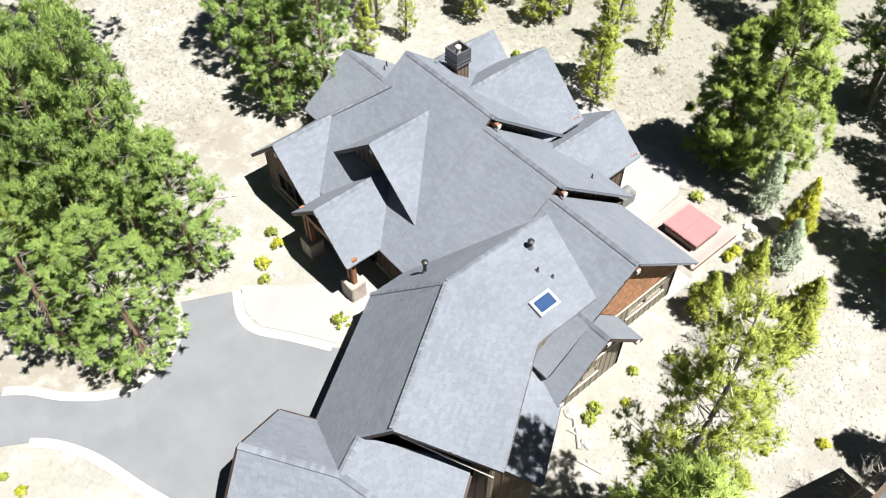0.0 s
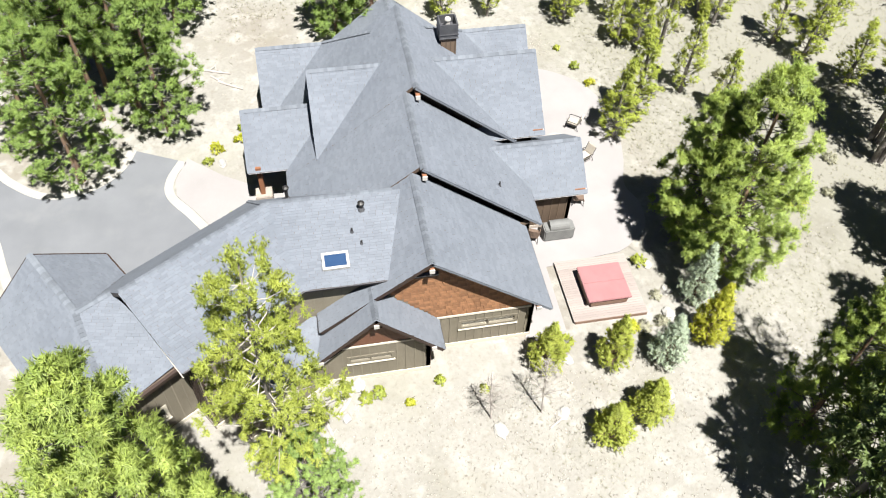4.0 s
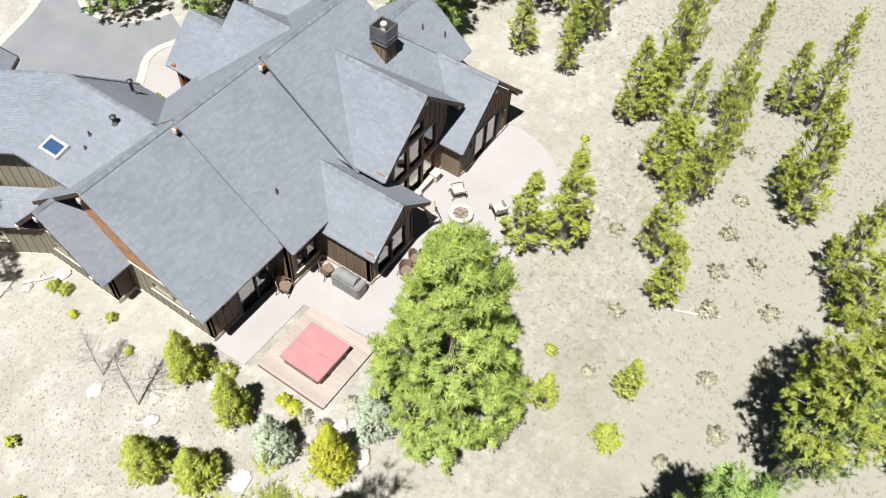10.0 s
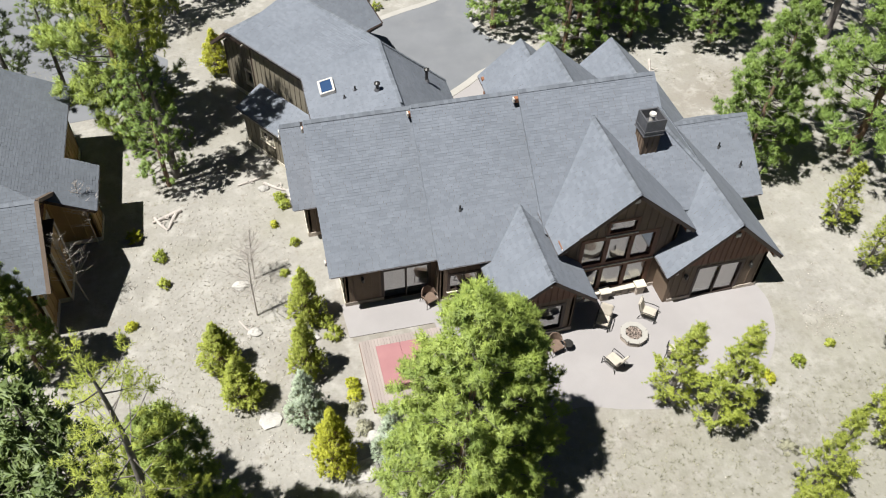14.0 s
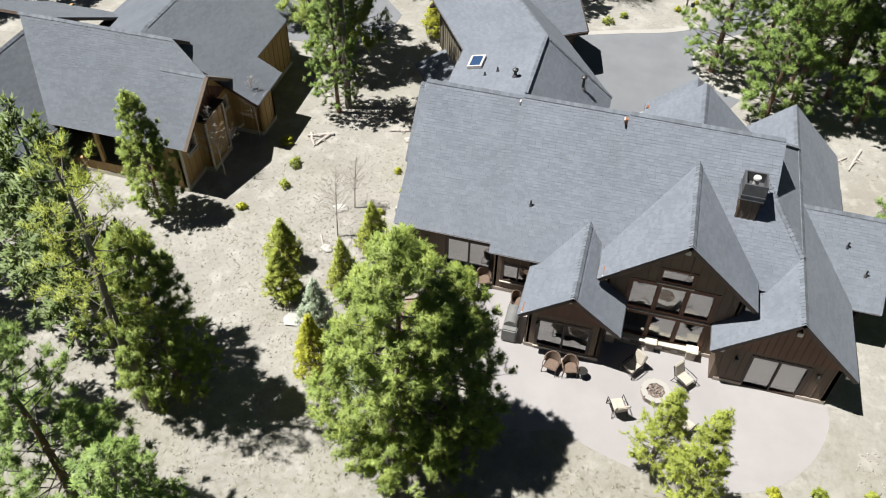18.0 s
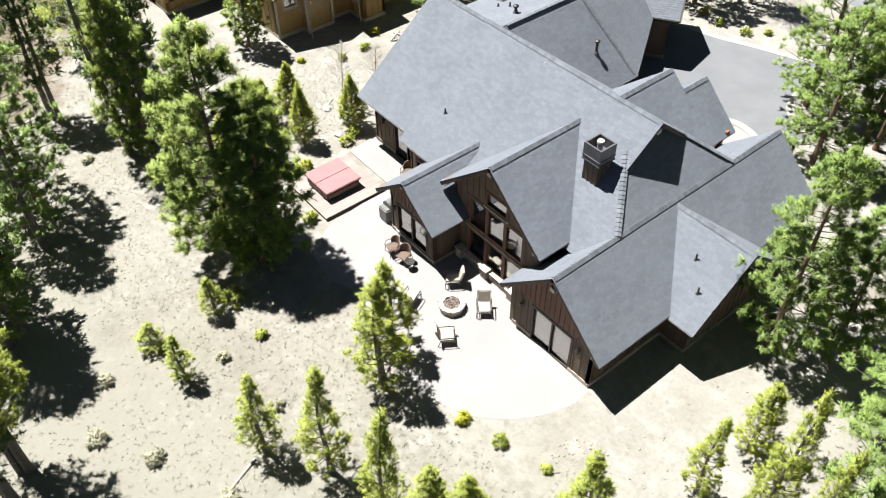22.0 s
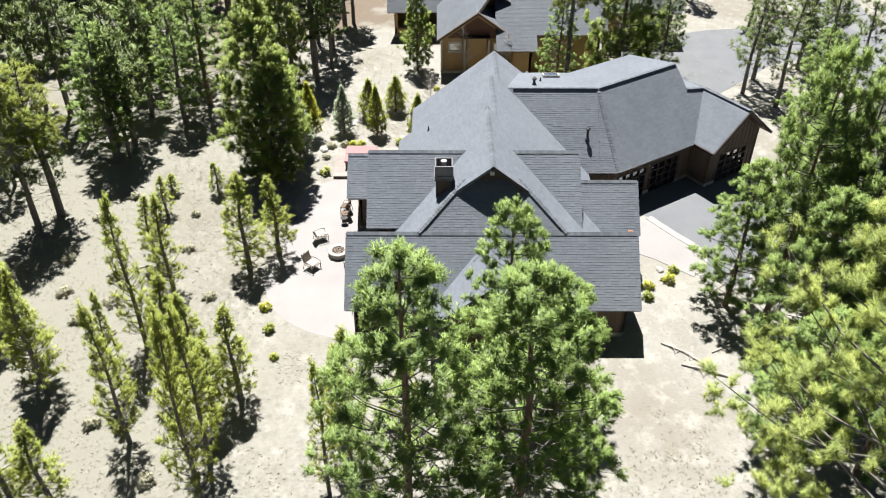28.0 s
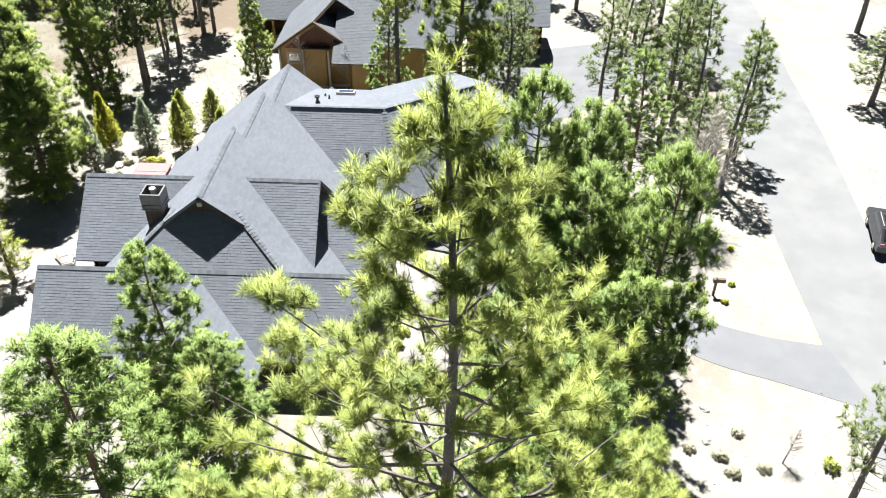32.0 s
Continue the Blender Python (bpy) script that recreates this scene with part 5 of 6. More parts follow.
wall(neighbour, (2.36, 27.4), (2.36, 22.25), 3.5, [(0, 3.55), (2.57, 5.5), (5.15, 3.55)], thick=0.03, mat=REDWOOD, name="gable_boarding", foundation=0, batten=0.3)
for o in NW:
    window(neighbour, (2.4, 27.95), (2.4, 21.7), o, (1, 1), frame_mat=TRIM_PALE)
wall(neighbour, (1.8, 25.9), (1.8, 23.8), 0, 3.7, mat=SIDING_TAN, batten=0.7)
wall(neighbour, (2.4, 25.9), (1.8, 25.9), 0, 3.7, mat=SIDING_TAN, batten=0)
wall(neighbour, (1.8, 23.8), (2.4, 23.8), 0, 3.7, mat=SIDING_TAN, batten=0)
part("bay_roof", box((1.75, 23.7, 3.7), (2.4, 26.0, 3.78)), TRIM, neighbour)
for q in (27.9, 25.88, 23.82, 21.75):
    part("corner_board", box((1.76 if 23 < q < 26 else 2.34, q - 0.08, 0), (1.84 if 23 < q < 26 else 2.42, q + 0.08, 3.6)), TRIM_PALE, neighbour)
wall(neighbour, (4.6, 27.95), (2.4, 27.95), 0, 3.5, mat=SIDING_TAN, batten=0.6)
wall(neighbour, (10.6, 27.95), (4.6, 27.95), 0, 0.95, mat=SIDING_TAN, batten=0.6, name="porch_wall")
for px in (5.0, 7.6, 10.2):
    part("porch_post", box((px - 0.1, 27.72, 0.95), (px + 0.1, 27.92, 3.75)), SIDING_TAN, neighbour)
wall(neighbour, (10.6, 24.6), (4.6, 24.6), 0, 3.6, [(1.2, 3.4, 0.05, 2.2)], mat=SIDING_TAN, batten=0.6)
window(neighbour, (10.6, 24.6), (4.6, 24.6), (1.2, 3.4, 0.05, 2.2), (2, 1), "patio_door", sill=False)
wall(neighbour, (2.4, 22.0), (0.5, 22.0), 0, 3.4, mat=SIDING_TAN, batten=0.6)
wall(neighbour, (0.5, 22.0), (0.5, 20.2), 0, 3.5, mat=SIDING_TAN, batten=0.6)
wall(neighbour, (0.5, 20.2), (2.0, 20.2), 0, [(0, 3.5), (1.5, 4.2)], mat=SIDING_TAN, batten=0.6)
wall(neighbour, (2.0, 20.2), (2.0, 14.2), 0, 4.1, mat=SIDING_TAN, batten=0.6)
wall(neighbour, (2.0, 14.2), (13.2, 14.2), 0, [(0, 4.3), (4.4, 6.8), (11.2, 3.2)], [(5.5, 8.5, 0.02, 2.3)], mat=SIDING_TAN, batten=0.6)
window(neighbour, (2.0, 14.2), (13.2, 14.2), (5.5, 8.5, 0.02, 2.3), (4, 4), "garage_door", sill=False)
wall(neighbour, (10.6, 32.4), (10.6, 28.0), 0, 0.95, mat=SIDING_TAN, batten=0.6, name="porch_wall")
for py in (28.2, 30.2, 32.2):
    part("porch_post", box((10.62, py - 0.1, 0.95), (10.82, py + 0.1, 3.3)), SIDING_TAN, neighbour)
wall(neighbour, (13.0, 32.2), (13.0, 24.6), 0, 3.1, mat=SIDING_TAN, batten=0.6)
wall(neighbour, (17.2, 32.4), (10.6, 32.4), 0, gable_top(6.6, 3.1, 0.85), [(2.0, 4.6, 0.05, 2.2)], mat=SIDING_TAN, batten=0.6)
window(neighbour, (17.2, 32.4), (10.6, 32.4), (2.0, 4.6, 0.05, 2.2), (2, 1), "patio_door", sill=False)
wall(neighbour, (17.2, 15.6), (17.2, 32.4), 0, 2.9, mat=SIDING_TAN, batten=0.6)
wall(neighbour, (9.2, 6.1), (14.8, 6.1), 0, gable_top(5.6, 3.5, 0.75), [(1.2, 4.4, 0.02, 2.3)], mat=SIDING_TAN, batten=0.6)
wall(neighbour, (9.2, 12.6), (9.2, 6.1), 0, 3.5, [(1.5, 5.0, 0.02, 2.4)], mat=SIDING_TAN, batten=0.6)
window(neighbour, (9.2, 12.6), (9.2, 6.1), (1.5, 5.0, 0.02, 2.4), (4, 4), "garage_door", sill=False)
wall(neighbour, (14.8, 6.1), (14.8, 12.6), 0, 3.5, mat=SIDING_TAN, batten=0.6)
wall(neighbour, (14.8, 12.6), (9.2, 12.6), 0, 3.5, mat=SIDING_TAN, batten=0.6)
wall(neighbour, (4.7, 24.75), (4.7, 22.0), 5.6, gable_top(2.75, 6.05, 0.75), mat=TRIM, batten=0.4, name="upper_gable_wall", foundation=0)

for o in neighbour.children_recursive:
    if o.data and o.data.users == 1 and o.data.materials and o.data.materials[0] == SHINGLE:
        o.data.materials[0] = DARK_SHINGLE
neighbour.matrix_basis = pose(6.5, 22.35, 0) @ Matrix.Diagonal((1, 1, 0.94, 1))

# ---- tub and deck ----
DX, DY = -0.19, 0.42
deck = thing("deck", (-13.85, 34.15, 0.05), "square deck of grey-brown planks round the hot tub", "deck")
for i in range(27):
    x0 = -15.63 + DX + i * 0.145
    piece("plank", DECKWOOD, deck, spread_block((x0 + 0.07, 33.72 + DY, 0.2), (0.137, 3.92, 0.035)))
part("deck_frame", box((-15.6 + DX, 31.82 + DY, 0.0), (-11.7 + DX, 35.64 + DY, 0.18)), TUBSIDE, deck)
TX, TY = -0.28, 0.2
tub = thing("hot_tub", (-13.7, 34.2, 0.218), "square hot tub under a dull red vinyl cover on the deck", "hot tub")
part("tub_shell", box((-14.5 + TX, 32.92 + TY, 0.218), (-12.34 + TX, 35.08 + TY, 0.72), bevel=0.12), TUBSIDE, tub)
for x0, x1 in ((-14.56 + TX, -13.422 + TX), (-13.418 + TX, -12.28 + TX)):
    cov = part("cover_half", box((x0, 32.86 + TY, 0.73), (x1, 35.14 + TY, 0.86), bevel=0.025), REDCOVER, tub, "dull red padded vinyl cover half")
    WM[cov] = Matrix()
    xm = (x0 + x1) / 2
    part("strap", box((xm - 0.03, 35.13 + TY, 0.46), (xm + 0.03, 35.15 + TY, 0.8)), RUBBER, cov)

# ---- patio furniture ----


def lounge_chair(at, turn_deg):
    """Metal-framed lounge chair with a pale seat and back cushion; its front looks along +y before turning."""
    c = thing("lounge_chair", (0, 0, 0), "black metal patio lounge chair with beige cushions on the patio", "chair", "chairs round the fire pit")
    part("seat_cushion", box((-0.3, -0.3, 0.34), (0.3, 0.36, 0.46), bevel=0.04), CUSHION, c, "beige seat cushion")
    part("back_cushion", box((-0.3, -0.06, 0.0), (0.3, 0.06, 0.66), pose(0, -0.32, 0.42, 18, 0, 0), 0.04), CUSHION, c, "beige back cushion")
    bm = bmesh.new()
    for sx in (-0.33, 0.33):
        add_tube(bm, [(sx, 0.42, 0.03), (sx, 0.4, 0.33), (sx, -0.28, 0.33), (sx, -0.52, 1.0)], [0.02] * 4, 6)
    add_tube(bm, [(-0.33, 0.38, 0.33), (0.33, 0.38, 0.33)], [0.018] * 2, 6)
    add_tube(bm, [(-0.33, -0.52, 1.0), (0.33, -0.52, 1.0)], [0.018] * 2, 6)
    part("seat_frame", bm, BLACKMETAL, c)
    for sx in (-0.36, 0.36):
        part("armrest", tube([(sx, -0.36, 0.58), (sx, 0.1, 0.62), (sx, 0.4, 0.58), (sx, 0.44, 0.34)], [0.024] * 4, 6), BLACKMETAL, c)
        part("leg", tube([(sx, 0.42, 0.0), (sx, 0.42, 0.34)], [0.02] * 2, 6), BLACKMETAL, c)
        part("leg", tube([(sx, -0.42, 0.0), (sx, -0.3, 0.34)], [0.02] * 2, 6), BLACKMETAL, c)
    c.matrix_basis = pose(at[0], at[1], 0.05, 0, 0, turn_deg) @ Matrix.Diagonal((0.98, 0.98, 0.95, 1))
    return c


def wicker_chair(at, turn_deg, z=0.05):
    """Round-backed wicker chair on thin metal legs."""
    c = thing("wicker_chair", (0, 0, 0), "brown woven wicker armchair with thin legs on the patio", "chair", "wicker chairs by the house")
    part("seat", box((-0.27, -0.26, 0.4), (0.27, 0.27, 0.46), bevel=0.025), WICKER, c)
    verts, faces = [], []
    n = 14
    for i in range(n + 1):
        a = math.pi * (1.08 + 0.84 * i / n)
        hgt = 0.64 + 0.34 * math.sin(math.pi * i / n) ** 0.7
        for rr in (0.3, 0.335):
            for zz, k in ((0.42, 1.0), (hgt, 1.1)):
                verts.append((rr * k * math.cos(a), rr * k * math.sin(a) * 0.95 + 0.02, zz))
    for i in range(n):
        k, q = 4 * i, 4 * i + 4
        faces += [(k, k + 1, q + 1, q), (k + 2, q + 2, q + 3, k + 3), (k + 1, k + 3, q + 3, q + 1), (k, q, q + 2, k + 2)]
    faces += [(0, 2, 3, 1), (4 * n, 4 * n + 1, 4 * n + 3, 4 * n + 2)]
    place("backrest", mesh_of("backrest", verts, faces, WICKER), c, True)
    for sx in (-0.27, 0.27):
        part("armrest", tube([(sx * 1.1, -0.12, 0.66), (sx * 1.15, 0.18, 0.64), (sx * 1.05, 0.27, 0.42)], [0.022] * 3, 6), WICKER, c)
        part("leg", tube([(sx * 1.1, 0.27, 0), (sx, 0.24, 0.42)], [0.016] * 2, 6), BLACKMETAL, c)
        part("leg", tube([(sx * 1.1, -0.3, 0), (sx, -0.22, 0.42)], [0.016] * 2, 6), BLACKMETAL, c)
    c.matrix_basis = pose(at[0], at[1], z, 0, 0, turn_deg) @ Matrix.Diagonal((1.15, 1.15, 1.0, 1))
    return c


for at, a in (((-23.25, 36.1), 205), ((-23.65, 33.75), 325), ((-26.2, 36.3), 145), ((-26.0, 33.8), 50)):
    lounge_chair(at, a)
for at, a in (((-20.0, 34.75), -12), ((-20.85, 34.7), 14), ((-15.75, 30.5), 20), ((-17.75, 31.5), 65)):
    wicker_chair(at, a)
table = thing("side_table", (-21.45, 34.75, 0.05), "small round dark metal side table beside a wicker chair", "table")
part("tabletop", tube([(-21.45, 34.75, 0.5), (-21.45, 34.75, 0.53)], [0.24, 0.24], 20), BLACKMETAL, table)
for k in range(3):
    q = k * 2.094
    part("leg", tube([(-21.45 + 0.2 * math.cos(q), 34.75 + 0.2 * math.sin(q), 0.05), (-21.45 + 0.1 * math.cos(q), 34.75 + 0.1 * math.sin(q), 0.5)], [0.014] * 2, 6), BLACKMETAL, table)

# fire pit: eight stone blocks, cap slabs and a bed of lava rock
pit = thing("fire_pit", (-24.8, 34.81, 0.05), "low octagonal stone fire pit filled with brown lava rock", "fire pit")
for k in range(8):
    q = (k + 0.5) * math.pi / 4
    piece("stone_block", STONE, pit, spread_block((-24.8 + 0.5 * math.cos(q), 34.81 + 0.5 * math.sin(q), 0.2), (0.2, 0.44, 0.3), math.degrees(q)))
    piece("cap_slab", KERBSTONE, pit, spread_block((-24.8 + 0.52 * math.cos(q), 34.81 + 0.52 * math.sin(q), 0.375), (0.26, 0.45, 0.05), math.degrees(q)))
prng = np.random.default_rng(4)


def pebbles(centres, sizes, flat=0.7):
    """Small irregular stones as one mesh."""
    base = np.array([(1, 0, 0), (-1, 0, 0), (0, 1, 0), (0, -1, 0), (0, 0, 1), (0, 0, -1)], float)
    tri = np.array([(0, 2, 4), (2, 1, 4), (1, 3, 4), (3, 0, 4), (2, 0, 5), (1, 2, 5), (3, 1, 5), (0, 3, 5)])
    n = len(centres)
    ang = prng.random(n) * 6.28
    v = base[None] * (0.7 + 0.6 * prng.random((n, 6, 1))) * np.asarray(sizes)[:, None, None]
    v[..., 2] *= flat
    c, s = np.cos(ang)[:, None], np.sin(ang)[:, None]
    v = np.stack([v[..., 0] * c - v[..., 1] * s, v[..., 0] * s + v[..., 1] * c, v[..., 2]], axis=2) + np.asarray(centres)[:, None]
    f = tri[None] + 6 * np.arange(n)[:, None, None]
    return v.reshape(-1, 3), f.reshape(-1, 3)


LAVA = material("lava_rock", (0.13, 0.10, 0.085), (0.27, 0.22, 0.19), 0.95, 6, 40, 0.5, per="island", amount=0.5)
pr = 0.38 * np.sqrt(prng.random(260))
pa = prng.random(260) * 6.28
v, f = pebbles(np.stack([-24.8 + pr * np.cos(pa), 34.81 + pr * np.sin(pa), 0.3 + 0.06 * prng.random(260)], axis=1), 0.035 + 0.03 * prng.random(260), 0.9)
tagged(place("lava_rock", tri_mesh("lava_rock", v, f, LAVA), pit), kind="stuff")

# covered barbecue beside the small gable
grill = thing("barbecue", (0, 0, 0), "barbecue under a fitted grey cover beside the house wall", "barbecue")
bm = box((-0.36, -0.85, 0.02), (0.36, 0.85, 0.86), bevel=0.06)
part("cover_skirt", bm, GRILLCOVER, grill)
verts, faces = [], []
n = 10
for i in range(n + 1):
    a = math.pi * i / n
    for yy in (-0.55, 0.55):
        verts.append((0.33 * math.cos(a), yy, 0.84 + 0.36 * math.sin(a)))
for i in range(n):
    faces.append((2 * i, 2 * i + 1, 2 * i + 3, 2 * i + 2))
faces += [tuple(range(0, 2 * n + 2, 2)), tuple(range(2 * n + 1, 0, -2))]
place("cover_dome", mesh_of("cover_dome", verts, faces, GRILLCOVER), grill, True)
for sy in (-0.7, 0.7):
    for sx in (-0.3, 0.3):
        part("caster", tube([(sx, sy - 0.03, 0.05), (sx, sy + 0.03, 0.05)], [0.05, 0.05], 10), RUBBER, grill)
grill.matrix_basis = pose(-17.75, 32.9, 0.05, 0, 0, 0)

# stone footing with pale caps under the tall window wall
footing = thing("stone_footing", (-24.4, 32.2, 0.05), "low ledge-stone footing with pale capstones under the tall windows", "stone wall")
for k in range(3):
    xx = -22.4 - k * 1.9
    part("stone_pillar", box((xx - 0.22, 31.98, 0.05), (xx + 0.22, 32.4, 0.62), bevel=0.03), STONE, footing)
    part("capstone", box((xx - 0.28, 31.97, 0.62), (xx + 0.28, 32.46, 0.7), bevel=0.015), TRIM_PALE, footing)
for k in range(2):
    x0 = -22.65 - k * 1.9
    for r in range(3):
        for q in range(4):
            piece("stone", STONE, footing, spread_block((x0 - 0.18 - q * 0.36, 32.1, 0.13 + r * 0.15), (0.34, 0.22 + 0.03 * ((q + r) % 2), 0.14)))
    part("capstone", box((x0 - 1.4, 31.97, 0.5), (x0, 32.28, 0.55)), TRIM_PALE, footing)

# wall lamps beside the patio doors
for lx, ly in ((-27.9, 33.18), (-31.4, 33.18), (-12.6, 29.78), (-19.0, 33.68)):
    lamp = thing("wall_lamp", (lx, ly, 1.9), "small black metal lantern on the house wall", "lamp")
    part("back_plate", box((lx - 0.06, ly, 1.75), (lx + 0.06, ly + 0.02, 2.05)), BLACKMETAL, lamp)
    part("shade", tube([(lx, ly + 0.12, 1.78), (lx, ly + 0.12, 2.0), (lx, ly + 0.12, 2.06)], [0.07, 0.08, 0.02], 8), BLACKMETAL, lamp)

# ---- parked car on the road ----
car = thing("car", (0, 0, 0), "charcoal grey estate car parked at the roadside", "car")
prof = [(-2.25, 0.45), (-2.28, 0.85), (-1.95, 1.1), (-1.35, 1.62), (0.55, 1.66), (1.25, 1.12), (2.1, 0.98), (2.3, 0.75), (2.3, 0.42)]
bm = bmesh.new()
rows = []
for y, k in ((-0.92, 0.9), (-0.86, 1.0), (0.86, 1.0), (0.92, 0.9)):
    rows.append([bm.verts.new((x, y * (1.0 if z < 1.1 else 0.84), 0.42 + (z - 0.42) * (0.96 if k < 1 else 1.0))) for x, z in prof])
for a, b in zip(rows, rows[1:]):
    for i in range(len(prof) - 1):
        bm.faces.new((a[i], a[i + 1], b[i + 1], b[i]))
bm.faces.new(rows[0])
bm.faces.new(rows[-1][::-1])
for a, b in zip(rows, rows[1:]):
    bm.faces.new((a[-1], a[0], b[0], b[-1]))
bmesh.ops.recalc_face_normals(bm, faces=bm.faces)
part("body", bm, CARPAINT, car, smooth=False)
part("windscreen", box((-0.02, -0.66, -0.42), (0.02, 0.66, 0.4), pose(0.93, 0, 1.38, 0, -52, 0)), CARGLASS, car)
part("rear_window", box((-0.02, -0.62, -0.34), (0.02, 0.62, 0.34), pose(-1.68, 0, 1.36, 0, 49, 0)), CARGLASS, car)
part("roof_window", box((-0.8, -0.5, 1.655), (0.2, 0.5, 1.672)), CARGLASS, car)
for sy in (-1, 1):
    part("side_window", box((-1.3, -0.01, 1.13), (0.7, 0.01, 1.53), pose(0, sy * 0.775, 0, 0, 0, 0)), CARGLASS, car)
    part("roof_rail", tube([(-1.2, sy * 0.66, 1.7), (0.4, sy * 0.66, 1.71)], [0.02, 0.02], 6), CAPMETAL, car)
    for sx in (-1.4, 1.42):
        wheel = part("tyre", tube([(sx, sy * 0.92 - sy * 0.2, 0.33), (sx, sy * 0.93, 0.33)], [0.33, 0.33], 18), RUBBER, car)
        WM[wheel] = Matrix()
        part("rim", tube([(sx, sy * 0.9, 0.33), (sx, sy * 0.945, 0.33)], [0.2, 0.19], 14), CAPMETAL, wheel)
    part("headlight", box((2.2, sy * 0.62 - 0.2, 0.7), (2.31, sy * 0.62 + 0.2, 0.84), bevel=0.02), CAPMETAL, car)
    part("tail_light", box((-2.3, sy * 0.7 - 0.12, 0.8), (-2.2, sy * 0.7 + 0.12, 1.05), bevel=0.02), REDCOVER, car)
car.matrix_basis = pose(-17.9, -13.6, 0.02, 0, 0, -14)

# sign post beside the drive
sign = thing("sign_post", (-23.9, -1.5, 0), "small dark wooden address post beside the drive", "sign")
part("post", box((-23.96, -1.56, 0), (-23.84, -1.44, 1.25)), SIDING, sign)
part("board", box((-24.0, -2.0, 0.95), (-23.8, -1.3, 1.2), bevel=0.01), SIDING, sign)

# ---- stones, logs, shrubs, bare saplings ----


def boulder(x, y, r, tall=0.6):
    bm = bmesh.new()
    bmesh.ops.create_icosphere(bm, subdivisions=3, radius=1.0)
    off = Vector((x * 3.1, y * 1.7, 0))
    for v in bm.verts:
        k = 1 + 0.35 * noise.noise(v.co * 1.3 + off) + 0.12 * noise.noise(v.co * 4 + off)
        v.co = Vector((v.co.x * k * r + x, v.co.y * k * r * 0.8 + y, max(v.co.z * k * r * tall, -0.1) + 0.03))
    me = bpy.data.meshes.new("boulder")
    bm.to_mesh(me)
    bm.free()
    me.materials.append(ROCK)
    tagged(place("boulder", me), "weathered grey boulder lying on the gravel", "boulder", "boulders in the garden")


for x, y, r, tl in ((-10.9, 38.7, 0.7, 0.5), (-7.4, 35.3, 0.55, 0.25), (-7.2, 30.3, 0.35, 0.5), (-10.2, 21.0, 0.45, 0.6), (-8.6, 20.3, 0.3, 0.6), (-11.7, 37.2, 0.4, 0.6), (-13.2, 37.6, 0.35, 0.5), (-15.0, 37.2, 0.3, 0.6), (-9.9, 31.3, 0.3, 0.5),
                    (-6.8, 27.2, 0.4, 0.4), (-26.3, 14.9, 0.3, 0.5), (-32.6, 0.9, 0.3, 0.5), (-34.6, 1.3, 0.32, 0.5), (-31.0, 1.9, 0.3, 0.5)):
    boulder(x, y, r, tl)


def log(x, y, length, r, ang):
    d = Vector((math.cos(ang), math.sin(ang), 0))
    o = Vector((x, y, r * 0.8))
    t = thing("log", (x, y, 0), "grey fallen branch lying on the ground", "log", "fallen branches")
    part("stem", tube([o - d * length / 2, o + Vector((0.05, 0.04, 0)), o + d * length / 2], [r, r * 0.9, r * 0.5], 7), DEADWOOD, t)
    for k in range(3):
        p = o + d * length * (k * 0.2 - 0.1)
        e = p + Vector((math.cos(ang + 1 + k), math.sin(ang + 1 + k), 0.3)) * length * 0.22
        part("twig", tube([p, e], [r * 0.4, r * 0.12], 5), DEADWOOD, t)


for x, y, ln, r, a in ((-3.3, 21.4, 1.6, 0.12, 0.4), (-3.0, 21.9, 1.3, 0.09, 2.1), (-3.6, 21.8, 1.2, 0.1, 1.2), (-8.0, 19.5, 1.6, 0.08, 0.3), (-9.4, 20.4, 1.8, 0.09, 2.5), (-33.3, 15.5, 1.8, 0.08, 1.0), (-34.9, 14.4, 2.4, 0.09, 1.2), (-33.9, 14.8, 1.5, 0.07, 0.8),
                       (-6.9, 30.0, 1.3, 0.05, 2.2), (-26.5, 47.5, 2.6, 0.06, 2.0), (-33.2, 12.9, 1.6, 0.07, 2.0)):
    log(x, y, ln, r, a)


def sapling(x, y, h, seed, label="bare leafless aspen sapling with a thin pale trunk", sprays=80):
    g = random.Random(seed)
    t = thing("bare_sapling", (x, y, 0), label, "sapling", "bare saplings")
    top = Vector((x + g.uniform(-0.3, 0.3), y + g.uniform(-0.3, 0.3), h))
    o = Vector((x, y, -0.1))
    part("trunk", tube([o, o.lerp(top, 0.5) + Vector((0.05, -0.04, 0)), top], [0.045, 0.03, 0.008], 7), DEADWOOD, t)
    bm = bmesh.new()
    for k in range(sprays):
        s = g.uniform(0.3, 0.97)
        p = o.lerp(top, s)
        a = g.uniform(0, 6.28)
        ln = (1.05 - s) * h * 0.36 * g.uniform(0.6, 1.2)
        e = p + Vector((math.cos(a) * ln, math.sin(a) * ln, ln * g.uniform(0.6, 1.2)))
        add_tube(bm, [p, e], [0.011, 0.004], 3)
        for q in range(3):
            b0 = p.lerp(e, g.uniform(0.3, 0.9))
            a2 = a + g.uniform(-1, 1)
            add_tube(bm, [b0, b0 + Vector((math.cos(a2), math.sin(a2), g.uniform(0.3, 1.0))) * ln * 0.4], [0.006, 0.003], 3)
    tagged(part("twig_spray", bm, DEADWOOD, t), kind="stuff")


for i, (x, y, h) in enumerate(((-7.4, 29.3, 4.6), (-7.5, 26.9, 3.6), (0.2, 22.6, 4.5), (0.6, 26.4, 4.8), (-35.8, -1.9, 2.3))):
    sapling(x, y, h, 90 + i)
